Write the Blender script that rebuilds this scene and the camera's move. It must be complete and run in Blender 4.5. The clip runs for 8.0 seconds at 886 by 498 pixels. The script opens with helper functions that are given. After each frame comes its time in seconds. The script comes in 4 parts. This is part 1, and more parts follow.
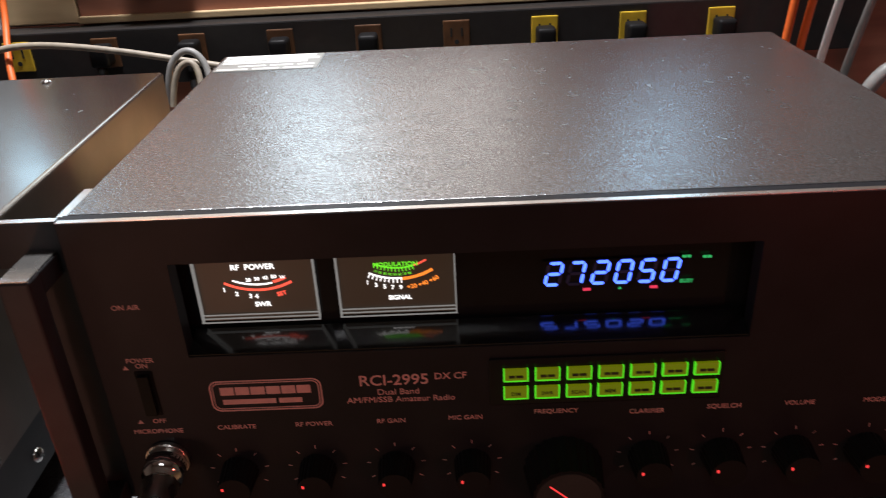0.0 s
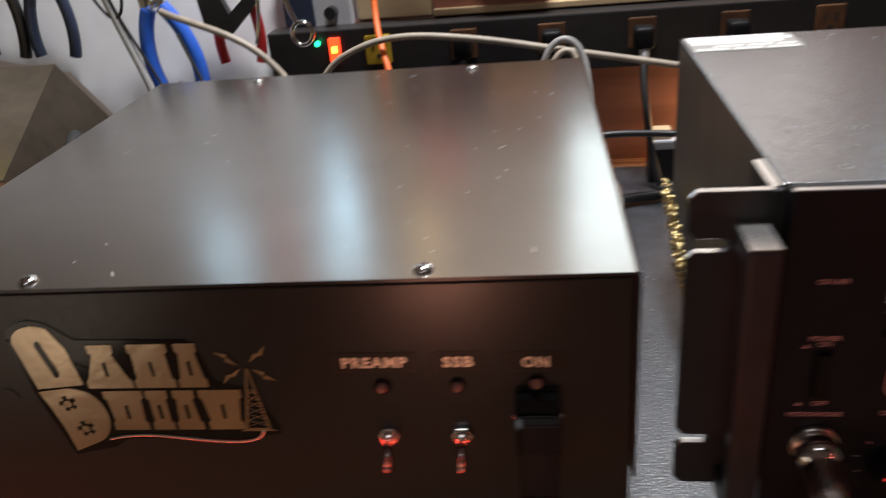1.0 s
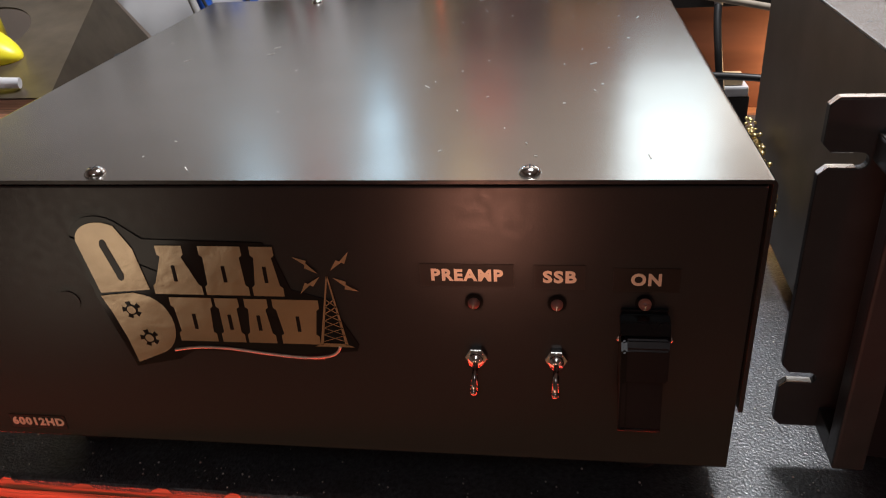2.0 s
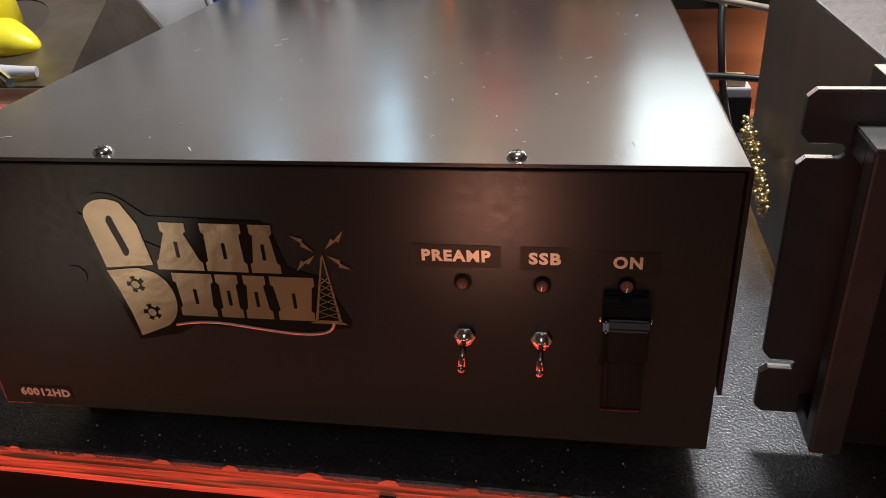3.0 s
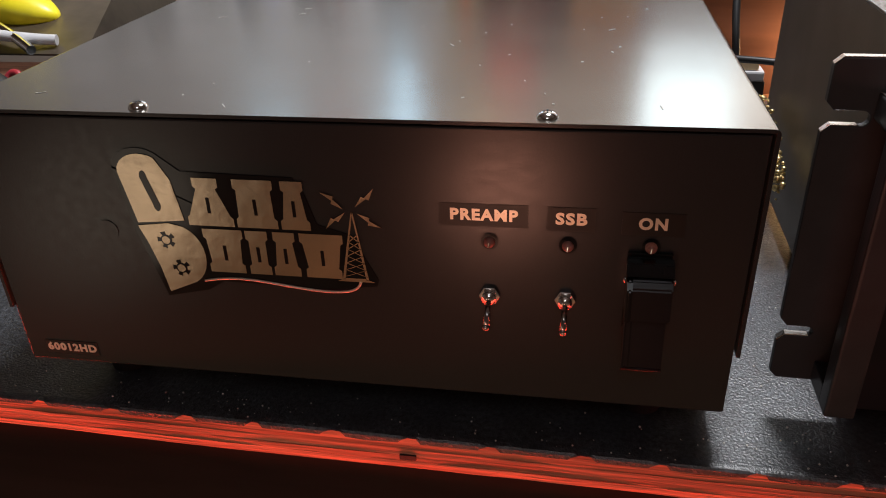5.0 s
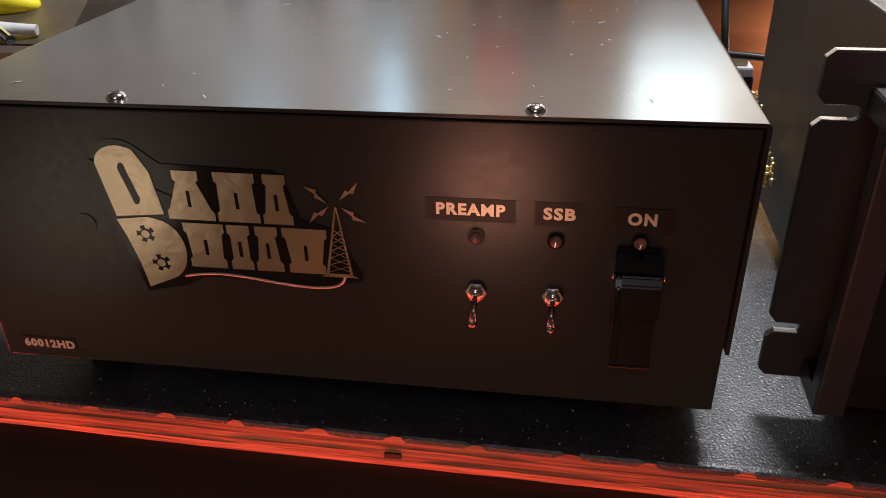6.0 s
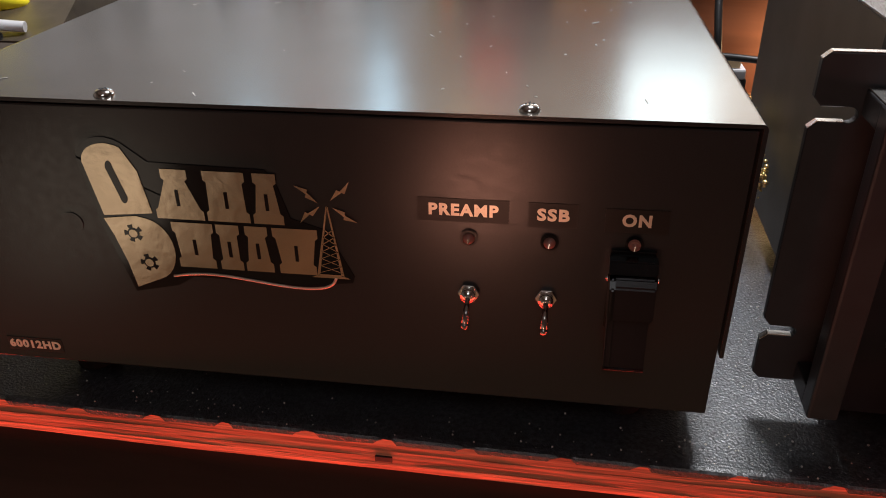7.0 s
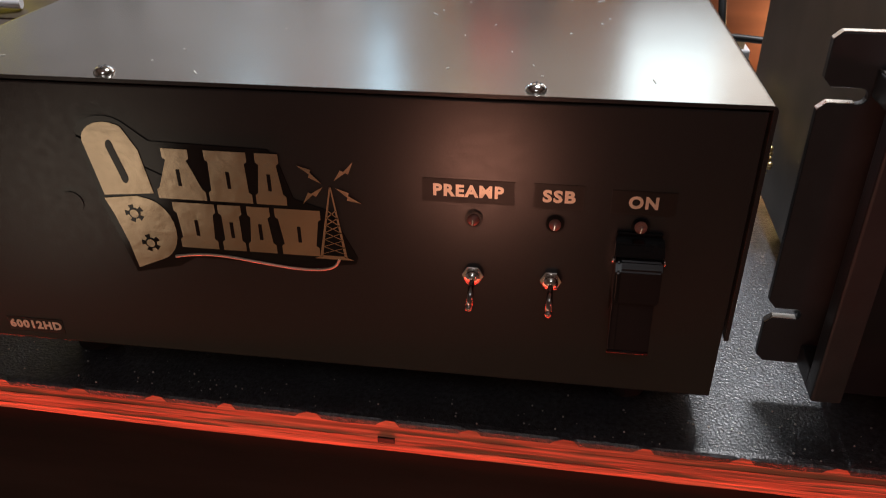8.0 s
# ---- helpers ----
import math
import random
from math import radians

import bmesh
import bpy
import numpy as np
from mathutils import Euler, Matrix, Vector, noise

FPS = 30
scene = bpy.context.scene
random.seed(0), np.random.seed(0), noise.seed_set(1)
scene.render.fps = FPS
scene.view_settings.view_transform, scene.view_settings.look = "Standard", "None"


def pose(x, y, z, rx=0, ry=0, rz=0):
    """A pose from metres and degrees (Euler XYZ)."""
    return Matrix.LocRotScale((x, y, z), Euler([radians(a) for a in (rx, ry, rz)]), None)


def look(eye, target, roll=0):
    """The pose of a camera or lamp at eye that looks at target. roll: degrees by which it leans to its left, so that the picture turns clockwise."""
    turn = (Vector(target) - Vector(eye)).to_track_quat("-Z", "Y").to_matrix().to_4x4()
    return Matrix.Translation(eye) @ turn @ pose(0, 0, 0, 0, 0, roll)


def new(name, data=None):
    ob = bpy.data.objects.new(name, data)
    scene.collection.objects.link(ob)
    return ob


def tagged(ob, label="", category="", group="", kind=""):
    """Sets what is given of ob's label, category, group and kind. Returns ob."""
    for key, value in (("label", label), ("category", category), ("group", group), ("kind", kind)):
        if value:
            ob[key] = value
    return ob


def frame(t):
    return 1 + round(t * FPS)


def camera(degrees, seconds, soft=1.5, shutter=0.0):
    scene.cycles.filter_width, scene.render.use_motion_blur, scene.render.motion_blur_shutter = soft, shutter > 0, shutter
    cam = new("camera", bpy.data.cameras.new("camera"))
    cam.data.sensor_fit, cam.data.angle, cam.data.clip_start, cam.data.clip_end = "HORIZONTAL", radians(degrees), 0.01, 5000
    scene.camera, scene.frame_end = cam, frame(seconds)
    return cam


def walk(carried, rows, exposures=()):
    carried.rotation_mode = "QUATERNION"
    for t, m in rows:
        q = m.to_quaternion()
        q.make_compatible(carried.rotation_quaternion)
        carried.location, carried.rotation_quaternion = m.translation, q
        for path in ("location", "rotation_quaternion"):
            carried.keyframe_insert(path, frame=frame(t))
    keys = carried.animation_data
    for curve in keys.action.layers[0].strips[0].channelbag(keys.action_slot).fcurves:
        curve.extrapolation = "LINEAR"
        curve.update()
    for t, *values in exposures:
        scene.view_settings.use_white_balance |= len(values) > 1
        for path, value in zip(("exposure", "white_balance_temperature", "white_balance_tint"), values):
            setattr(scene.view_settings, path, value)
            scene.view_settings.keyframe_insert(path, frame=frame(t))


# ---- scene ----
cam = camera(58.9, 8.0, soft=1.0, shutter=0.5)
PATH = [
    (0, (0.004, -0.26, 0.3), (-0.009, 1.514, -0.623), -3.0),
    (0.1, (-0.002, -0.259, 0.301), (-0.030, 1.515, -0.622), -3.0),
    (0.2, (-0.021, -0.26, 0.299), (-0.077, 1.518, -0.615), -3.6),
    (0.3, (-0.047, -0.263, 0.295), (-0.156, 1.522, -0.601), -5.3),
    (0.4, (-0.081, -0.267, 0.297), (-0.244, 1.514, -0.597), -5.8),
    (0.5, (-0.113, -0.273, 0.306), (-0.322, 1.502, -0.593), -6.2),
    (0.6, (-0.153, -0.272, 0.308), (-0.360, 1.507, -0.582), -5.8),
    (0.7, (-0.186, -0.275, 0.31), (-0.385, 1.508, -0.573), -5.4),
    (0.8, (-0.205, -0.277, 0.31), (-0.435, 1.501, -0.576), -5.5),
    (0.9, (-0.227, -0.273, 0.306), (-0.466, 1.503, -0.583), -5.5),
    (1, (-0.246, -0.264, 0.297), (-0.489, 1.51, -0.594), -5.4),
    (1.5, (-0.287, -0.243, 0.266), (-0.546, 1.516, -0.65), -4.5),
    (1.7, (-0.286, -0.249, 0.264), (-0.551, 1.501, -0.667), -4.1),
    (2.8, (-0.271, -0.262, 0.266), (-0.607, 1.442, -0.725), -3.9),
    (3, (-0.271, -0.268, 0.262), (-0.59, 1.465, -0.684), -3.2),
    (3.5, (-0.275, -0.269, 0.263), (-0.604, 1.454, -0.699), -2.9),
    (4, (-0.286, -0.282, 0.253), (-0.606, 1.44, -0.712), -2.3),
    (4.5, (-0.281, -0.282, 0.255), (-0.604, 1.44, -0.71), -2.2),
    (6, (-0.281, -0.276, 0.251), (-0.566, 1.445, -0.726), -1.4),
    (6.5, (-0.281, -0.273, 0.253), (-0.557, 1.445, -0.733), -1.1),
    (7, (-0.282, -0.273, 0.249), (-0.545, 1.453, -0.725), -0.8),
    (7.5, (-0.283, -0.277, 0.249), (-0.541, 1.452, -0.723), -0.6),
    (8, (-0.285, -0.271, 0.248), (-0.539, 1.432, -0.769), -0.5),
]
walk(cam, [(t, look(eye, target, roll)) for t, eye, target, roll in PATH])

# world, room light
world = bpy.data.worlds.new("world")
scene.world = world
world.use_nodes = True
world.node_tree.nodes["Background"].inputs[0].default_value = (0.02, 0.02, 0.025, 1)
world.node_tree.nodes["Background"].inputs[1].default_value = 0.3
scene.view_settings.exposure = 0.1


def lamp(name, kind, m, energy, colour, size=0.1, size_y=0.0):
    data = bpy.data.lights.new(name, kind)
    data.energy, data.color = energy, colour
    if kind == "AREA":
        data.size = size
        if size_y:
            data.shape, data.size_y = "RECTANGLE", size_y
    else:
        data.shadow_soft_size = size
    ob = new(name, data)
    ob.matrix_world = m
    return ob


lamp("red_led_strip_light", "AREA", look((-0.30, -0.022, -0.062), (-0.30, -0.009, -0.010)), 1.0, (1.0, 0.055, 0.03), 1.3, 0.012)
lamp("floor_lamp_light", "POINT", pose(-1.15, -0.95, -0.36), 1.35, (1.0, 0.84, 0.66), 0.16)
lamp("foot_lamp_light", "POINT", pose(-0.365, -0.60, -0.150), 1.6, (1.0, 0.42, 0.28), 0.05)
lamp("red_lamp_light", "POINT", pose(0.35, -0.50, 0.09), 1.5, (1.0, 0.16, 0.12), 0.04)
# Added fill lamp with no fixture, lifts the dark front panels
lamp("front_fill_light", "AREA", look((-0.25, -1.25, 1.50), (-0.25, 0.0, 0.05)), 3.2, (0.96, 0.97, 1.0), 0.60, 0.60)
lamp("overhead_light", "AREA", look((-0.17, 0.40, 1.30), (-0.17, 0.42, 0.0)), 27.0, (0.97, 0.97, 1.0), 0.30, 0.22)
lamp("back_bulb_light", "POINT", pose(-0.040, 0.500, 0.045), 0.30, (1.0, 0.68, 0.34), 0.012)


# ---- materials ----
def material(name, colour, rough=0.5, metal=0.0, vary=0.15, scale=40.0, bump=0.0, bump_scale=400.0, stain=0.0, spec=0.5, coat=0.0, emit=None, power=0.0, stretch=(1, 1, 1), depth=0.0006, leather=False):
    """Base colour with grain and stains at two scales, fine relief and uneven gloss."""
    m = bpy.data.materials.new(name)
    m.use_nodes = True
    nodes, links = m.node_tree.nodes, m.node_tree.links
    p = nodes["Principled BSDF"]
    p.inputs["Metallic"].default_value = metal
    p.inputs["Specular IOR Level"].default_value = spec
    p.inputs["Coat Weight"].default_value = coat
    p.inputs["Coat Roughness"].default_value = 0.08
    co = nodes.new("ShaderNodeTexCoord")
    mp = nodes.new("ShaderNodeMapping")
    mp.inputs["Scale"].default_value = stretch
    links.new(co.outputs["Object"], mp.inputs[0])

    def noise_tex(sc, detail=4.0):
        n = nodes.new("ShaderNodeTexNoise")
        n.inputs["Scale"].default_value, n.inputs["Detail"].default_value = sc, detail
        links.new(mp.outputs[0], n.inputs["Vector"])
        return n

    grain, broad = noise_tex(scale), noise_tex(scale / 7.0, 3.0)
    ramp = nodes.new("ShaderNodeMapRange")
    ramp.inputs[1].default_value, ramp.inputs[2].default_value = 0.3, 0.7
    ramp.inputs[3].default_value, ramp.inputs[4].default_value = 1.0 - vary, 1.0 + vary
    links.new(grain.outputs[0], ramp.inputs[0])
    mul = nodes.new("ShaderNodeVectorMath")
    mul.operation = "SCALE"
    mul.inputs[0].default_value = colour
    links.new(ramp.outputs[0], mul.inputs["Scale"])
    last = mul.outputs[0]
    if stain:
        r2 = nodes.new("ShaderNodeMapRange")
        r2.inputs[1].default_value, r2.inputs[2].default_value = 0.35, 0.7
        r2.inputs[3].default_value, r2.inputs[4].default_value = 1.0, 1.0 - stain
        links.new(broad.outputs[0], r2.inputs[0])
        m2 = nodes.new("ShaderNodeVectorMath")
        m2.operation = "SCALE"
        links.new(last, m2.inputs[0])
        links.new(r2.outputs[0], m2.inputs["Scale"])
        last = m2.outputs[0]
    links.new(last, p.inputs["Base Color"])
    rr = nodes.new("ShaderNodeMapRange")
    rr.inputs[1].default_value, rr.inputs[2].default_value = 0.3, 0.7
    rr.inputs[3].default_value, rr.inputs[4].default_value = max(0.02, rough * 0.85), min(1.0, rough * 1.15)
    links.new(broad.outputs[0], rr.inputs[0])
    links.new(rr.outputs[0], p.inputs["Roughness"])
    if bump:
        if leather:
            fine = nodes.new("ShaderNodeTexVoronoi")
            fine.feature = "SMOOTH_F1"
            fine.inputs["Scale"].default_value = bump_scale
            bend = noise_tex(bump_scale * 0.6, 2.0)
            mix = nodes.new("ShaderNodeVectorMath")
            mix.operation = "MULTIPLY_ADD"
            mix.inputs[1].default_value = (0.0005, 0.0005, 0.0005)
            links.new(bend.outputs["Color"], mix.inputs[0])
            links.new(mp.outputs[0], mix.inputs[2])
            links.new(mix.outputs[0], fine.inputs["Vector"])
        else:
            fine = noise_tex(bump_scale, 3.0)
        b = nodes.new("ShaderNodeBump")
        b.inputs["Strength"].default_value, b.inputs["Distance"].default_value = min(1.0, bump), depth
        links.new(fine.outputs[0], b.inputs["Height"])
        links.new(b.outputs[0], p.inputs["Normal"])
    if emit:
        p.inputs["Emission Color"].default_value = (*emit, 1)
        p.inputs["Emission Strength"].default_value = power
    return m


M = dict(
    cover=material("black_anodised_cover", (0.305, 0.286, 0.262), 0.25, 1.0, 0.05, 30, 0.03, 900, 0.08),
    # Radio case sides; also darkens the amplifier cover's sides as put-in shade
    cover_side=material("satin_case_and_shaded_cover", (0.180, 0.152, 0.128), 0.40, 0.6, 0.1, 40, 0.1, 900, 0.15),
    panel=material("black_satin_panel", (0.021, 0.023, 0.0235), 0.235, 0.0, 0.08, 1800, 0.05, 900, 0.03, 0.34),
    radio_panel=material("black_matt_panel", (0.0125, 0.013, 0.0155), 0.45, 0.0, 0.15, 60, 0.10, 900, 0.1, 0.20),
    ear=material("black_painted_plate", (0.034, 0.034, 0.037), 0.45, 0.0, 0.15, 60, 0.10, 900, 0.1, 0.25),
    chassis=material("black_chassis", (0.02, 0.02, 0.02), 0.4, 0.0, 0.2, 60, 0.05, 700),
    wrinkle=material("black_textured_vinyl", (0.31, 0.315, 0.325), 0.24, 0.92, 0.38, 620, 0.5, 760, 0.1, 0.6, depth=0.0006),
    guard=material("dull_black_plastic", (0.008, 0.0075, 0.008), 0.18, 0.0, 0.1, 60, spec=0.3),
    smoke=material("smoked_plastic", (0.018, 0.015, 0.016), 0.24, 0.0, 0.1, 60, spec=0.13),
    ledge=material("polished_black_plastic", (0.008, 0.008, 0.008), 0.10, 0.0, 0.1, 60, spec=0.9),
    knob=material("black_knob_plastic", (0.010, 0.0095, 0.010), 0.5, 0.0, 0.1, 60, spec=0.12),
    gloss=material("black_gloss_plastic", (0.010, 0.0095, 0.010), 0.10, 0.0, 0.1, 60, spec=0.25),
    rubber=material("black_rubber", (0.02, 0.02, 0.02), 0.7, 0.0, 0.2, 90, 0.3, 500),
    mat=material("black_rubber_mat", (0.046, 0.049, 0.056), 0.33, 0.0, 0.9, 420, 0.75, 760, 0.5, 1.0, depth=0.0008),
    chrome=material("chrome", (0.85, 0.84, 0.82), 0.12, 1.0, 0.04, 200),
    # Darker copy of the chrome, the levers' dim reflections put into its colour
    shaded_chrome=material("shaded_chrome", (0.38, 0.35, 0.34), 0.2, 1.0, 0.05, 200),
    steel=material("bare_aluminium", (0.75, 0.73, 0.70), 0.28, 1.0, 0.06, 120, 0.08, 600),
    # Patchy darkening in the colour stands in for uneven reflections on the foil
    foil=material("metallic_foil", (0.56, 0.45, 0.33), 0.24, 1.0, 0.08, 60, 0.25, 160, 0.5),
    clear=material("clear_tape", (0.007, 0.007, 0.007), 0.34, 0.0, 0.1, 90, 0.05, 300, spec=0.3),
    label_ink=material("silver_label_ink", (0.72, 0.66, 0.55), 0.35, 0.6, 0.06, 200),
    # Pale print made pink: the red light on it is put into the colour
    ink=material("red_lit_ink", (0.70, 0.36, 0.34), 0.6, 0.0, 0.08, 300),
    ply=material("plywood_edge", (0.52, 0.25, 0.15), 0.65, 0.0, 0.45, 260, 0.8, 420, 0.3, stretch=(0.05, 1, 1.3), depth=0.0012),
    ply_dark=material("plywood_glue_line", (0.42, 0.19, 0.11), 0.68, 0.0, 0.45, 260, 0.8, 420, 0.3, stretch=(0.05, 1, 1.3), depth=0.0012),
    fascia=material("dark_wood_fascia", (0.034, 0.024, 0.021), 0.7, 0.0, 0.4, 30, 0.3, 200, 0.4, 0.2, stretch=(0.15, 1, 1)),
    mahogany=material("stained_wood", (0.36, 0.15, 0.10), 0.35, 0.0, 0.25, 50, 0.2, 200, 0.3, stretch=(0.12, 1, 1)),
    pine=material("raw_pine", (0.62, 0.45, 0.26), 0.55, 0.0, 0.15, 60, 0.2, 200, 0.12, stretch=(0.12, 1, 1)),
    strip=material("black_powder_coat", (0.020, 0.018, 0.018), 0.38, 0.0, 0.15, 120, 0.2, 700),
    socket=material("brown_socket", (0.12, 0.052, 0.022), 0.45, 0.0, 0.3, 70, 0, 200, 0.3),
    socket_y=material("yellow_socket", (0.62, 0.40, 0.03), 0.45, 0.0, 0.2, 70, 0, 200, 0.2),
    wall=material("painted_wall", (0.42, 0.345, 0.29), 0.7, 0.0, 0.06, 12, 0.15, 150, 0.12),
    # Darker than the north wall to cut bounced light
    wall_unseen=material("dark_low_bounce_wall", (0.20, 0.165, 0.14), 0.6, 0.0, 0.2, 14, 0.15, 150, 0.2, stretch=(1, 1, 0.15)),
    ceiling=material("painted_ceiling", (0.34, 0.32, 0.30), 0.8, 0.0, 0.04, 12, 0.1, 120, 0.06),
    floor=material("wood_floor", (0.36, 0.22, 0.11), 0.4, 0.0, 0.3, 14, 0.1, 120, 0.3, stretch=(0.2, 1, 1)),
    white=material("white_board", (0.60, 0.595, 0.60), 0.5, 0.0, 0.05, 30, 0.1, 150, 0.10),
    cable=material("beige_cable", (0.38, 0.32, 0.25), 0.45, 0.0, 0.15, 120, 0.1, 400, 0.25),
    grey_cable=material("grey_cable", (0.30, 0.29, 0.28), 0.45, 0.0, 0.15, 120, 0.1, 400, 0.2),
    black_cable=material("black_cable", (0.015, 0.015, 0.016), 0.4, 0.0, 0.2, 120),
    orange=material("orange_wire", (0.85, 0.16, 0.03), 0.45, 0.0, 0.08, 120),
    blue=material("blue_grip", (0.03, 0.13, 0.62), 0.4, 0.0, 0.1, 90, 0.1, 300),
    red=material("red_grip", (0.55, 0.03, 0.03), 0.4, 0.0, 0.12, 90, 0.1, 300),
    navy=material("navy_grip", (0.02, 0.03, 0.06), 0.45, 0.0, 0.15, 90, 0.1, 300),
    yellow=material("yellow_plastic", (0.80, 0.68, 0.02), 0.4, 0.0, 0.08, 60, 0.1, 300),
    tray=material("olive_sheet_metal", (0.17, 0.135, 0.095), 0.36, 0.7, 0.15, 60, 0.1, 300, 0.25),
    gold=material("gold_flakes", (0.80, 0.62, 0.30), 0.3, 0.9, 0.3, 200, 0.8, 260),
    paper=material("white_label_paper", (0.80, 0.79, 0.77), 0.4, 0.0, 0.04, 200),
    label_grey=material("grey_foil_label", (0.30, 0.29, 0.27), 0.4, 0.3, 0.1, 200),
    grey=material("grey_plastic", (0.50, 0.50, 0.52), 0.45, 0.0, 0.08, 60),
    coil=material("red_coil", (0.35, 0.03, 0.04), 0.35, 0.0, 0.2, 90),
    lens=material("red_led_lens", (0.24, 0.12, 0.10), 0.14, 0.0, 0.1, 200),
    dust=material("pale_dust", (0.55, 0.52, 0.48), 0.8, 0.0, 0.2, 200),
    amber=material("amber_plastic", (0.85, 0.35, 0.05), 0.4, 0.0, 0.1, 60),
)


def glow(name, colour, power):
    return material(name, (0.02, 0.02, 0.02), 0.4, 0.0, 0.02, 50, emit=colour, power=power)


M.update(
    cool=glow("cool_white_diffuser", (0.52, 0.78, 1.0), 5.0),
    neutral=glow("neutral_white_diffuser", (0.80, 0.93, 1.0), 3.9),
    warm=glow("warm_white_diffuser", (1.0, 0.74, 0.42), 1.8),
    soft=glow("soft_white_diffuser", (1.0, 0.94, 0.88), 2.6),
    rose=glow("rose_red_diffuser", (1.0, 0.25, 0.22), 1.1),
    # Bezel lines glow in place of the meter light that falls on them
    bezel=glow("bezel_light_glow", (0.9, 0.88, 0.85), 0.22),
    bulb=glow("amber_bulb", (1.0, 0.6, 0.2), 6.0),
    meter=glow("meter_face", (0.20, 0.12, 0.07), 0.10),
    m_white=glow("lit_white_print", (1.0, 0.96, 0.95), 1.5),
    m_red=glow("lit_red_print", (1.0, 0.10, 0.06), 1.3),
    m_green=glow("lit_green_print", (0.18, 0.9, 0.03), 0.9),
    m_orange=glow("lit_orange_print", (1.0, 0.25, 0.03), 1.2),
    digit=glow("blue_digit", (0.06, 0.13, 1.0), 3.5),
    digit_off=glow("blue_digit_unlit", (0.05, 0.05, 0.3), 0.03),
    ind_green=glow("green_indicator", (0.05, 0.9, 0.25), 0.45),
    ind_red=glow("red_indicator", (1.0, 0.05, 0.12), 0.8),
    key=glow("lit_green_key", (0.30, 0.36, 0.0), 0.32),
    key_edge=glow("lit_green_key_edge", (0.10, 0.9, 0.02), 0.7),
    led_red=glow("red_rocker_glow", (1.0, 0.05, 0.01), 3.0),
    led_hot=glow("orange_rocker_glow", (1.0, 0.35, 0.03), 8.0),
    led_green=glow("green_led_glow", (0.02, 1.0, 0.35), 4.0),
    dot=glow("red_knob_dot", (1.0, 0.05, 0.05), 1.0),
)


# ---- builders ----
def thing(name, label, category, at=None, group="", kind=""):
    ob = new(name)
    if at is not None:
        ob.matrix_world = at
    ob.empty_display_size = 0.02
    return tagged(ob, label, category, group, kind)


def finish(name, bm, mat, parent=None, label="", smooth=False, at=None):
    me = bpy.data.meshes.new(name)
    bmesh.ops.recalc_face_normals(bm, faces=bm.faces[:])
    if smooth:
        for f in bm.faces:
            f.smooth = True
    bm.to_mesh(me)
    bm.free()
    me.materials.append(mat)
    ob = new(name, me)
    if parent is not None:
        ob.parent = parent
    if at is not None:
        ob.matrix_basis = at
    if label:
        ob["label"] = label
    return ob


def part(name, bm, mat, parent, label="", smooth=False, at=None):
    return finish(name, bm, mat, parent, label, smooth, at)


def box(x0, x1, y0, y1, z0, z1, bevel=0.0, bm=None, seg=2):
    bm = bm or bmesh.new()
    made = bmesh.ops.create_cube(bm, size=1.0, matrix=Matrix.Translation(((x0 + x1) / 2, (y0 + y1) / 2, (z0 + z1) / 2)) @ Matrix.Diagonal((x1 - x0, y1 - y0, z1 - z0, 1)))
    if bevel:
        es = {e for v in made["verts"] for e in v.link_edges}
        bmesh.ops.bevel(bm, geom=list(es), offset=bevel, segments=seg, affect="EDGES", profile=0.6)
    return bm


def rod(p, q, r, r2=None, seg=20, bm=None, bevel=0.0):
    """A round rod or cone from p to q."""
    bm = bm or bmesh.new()
    p, q = Vector(p), Vector(q)
    d = q - p
    m = Matrix.Translation((p + q) / 2) @ d.to_track_quat("Z", "Y").to_matrix().to_4x4()
    made = bmesh.ops.create_cone(bm, cap_ends=True, segments=seg, radius1=r, radius2=r if r2 is None else r2, depth=d.length, matrix=m)
    if bevel:
        es = [e for v in made["verts"] for e in v.link_edges if len(e.link_faces) == 2 and any(len(f.verts) > 4 for f in e.link_faces)]
        bmesh.ops.bevel(bm, geom=list(set(es)), offset=bevel, segments=2, affect="EDGES")
    return bm


def slab(points, y0, y1, bm=None, holes=()):
    """A flat shape in x and z, from depth y0 (front) to y1."""
    bm = bm or bmesh.new()
    front = [bm.verts.new((x, y0, z)) for x, z in points]
    back = [bm.verts.new((x, y1, z)) for x, z in points]
    n = len(points)
    bm.faces.new(front), bm.faces.new(back[::-1])
    for i in range(n):
        bm.faces.new((front[i], back[i], back[(i + 1) % n], front[(i + 1) % n]))
    return bm


def tube(points, r, mat, name, parent=None, label="", seg=3):
    """A round cable through the points."""
    cu = bpy.data.curves.new(name, "CURVE")
    cu.dimensions, cu.bevel_depth, cu.bevel_resolution, cu.resolution_u, cu.use_fill_caps = "3D", r, seg, 8, True
    sp = cu.splines.new("NURBS")
    sp.points.add(len(points) - 1)
    for p, c in zip(sp.points, points):
        p.co = (*c, 1)
    sp.use_endpoint_u, sp.order_u = True, min(4, len(points))
    tmp = bpy.data.objects.new(name, cu)
    scene.collection.objects.link(tmp)
    me = bpy.data.meshes.new_from_object(tmp.evaluated_get(bpy.context.evaluated_depsgraph_get()))
    bpy.data.objects.remove(tmp)
    bpy.data.curves.remove(cu)
    for f in me.polygons:
        f.use_smooth = True
    me.materials.clear()
    me.materials.append(mat)
    ob = new(name, me)
    ob.parent = parent
    if label:
        ob["label"] = label
    return ob


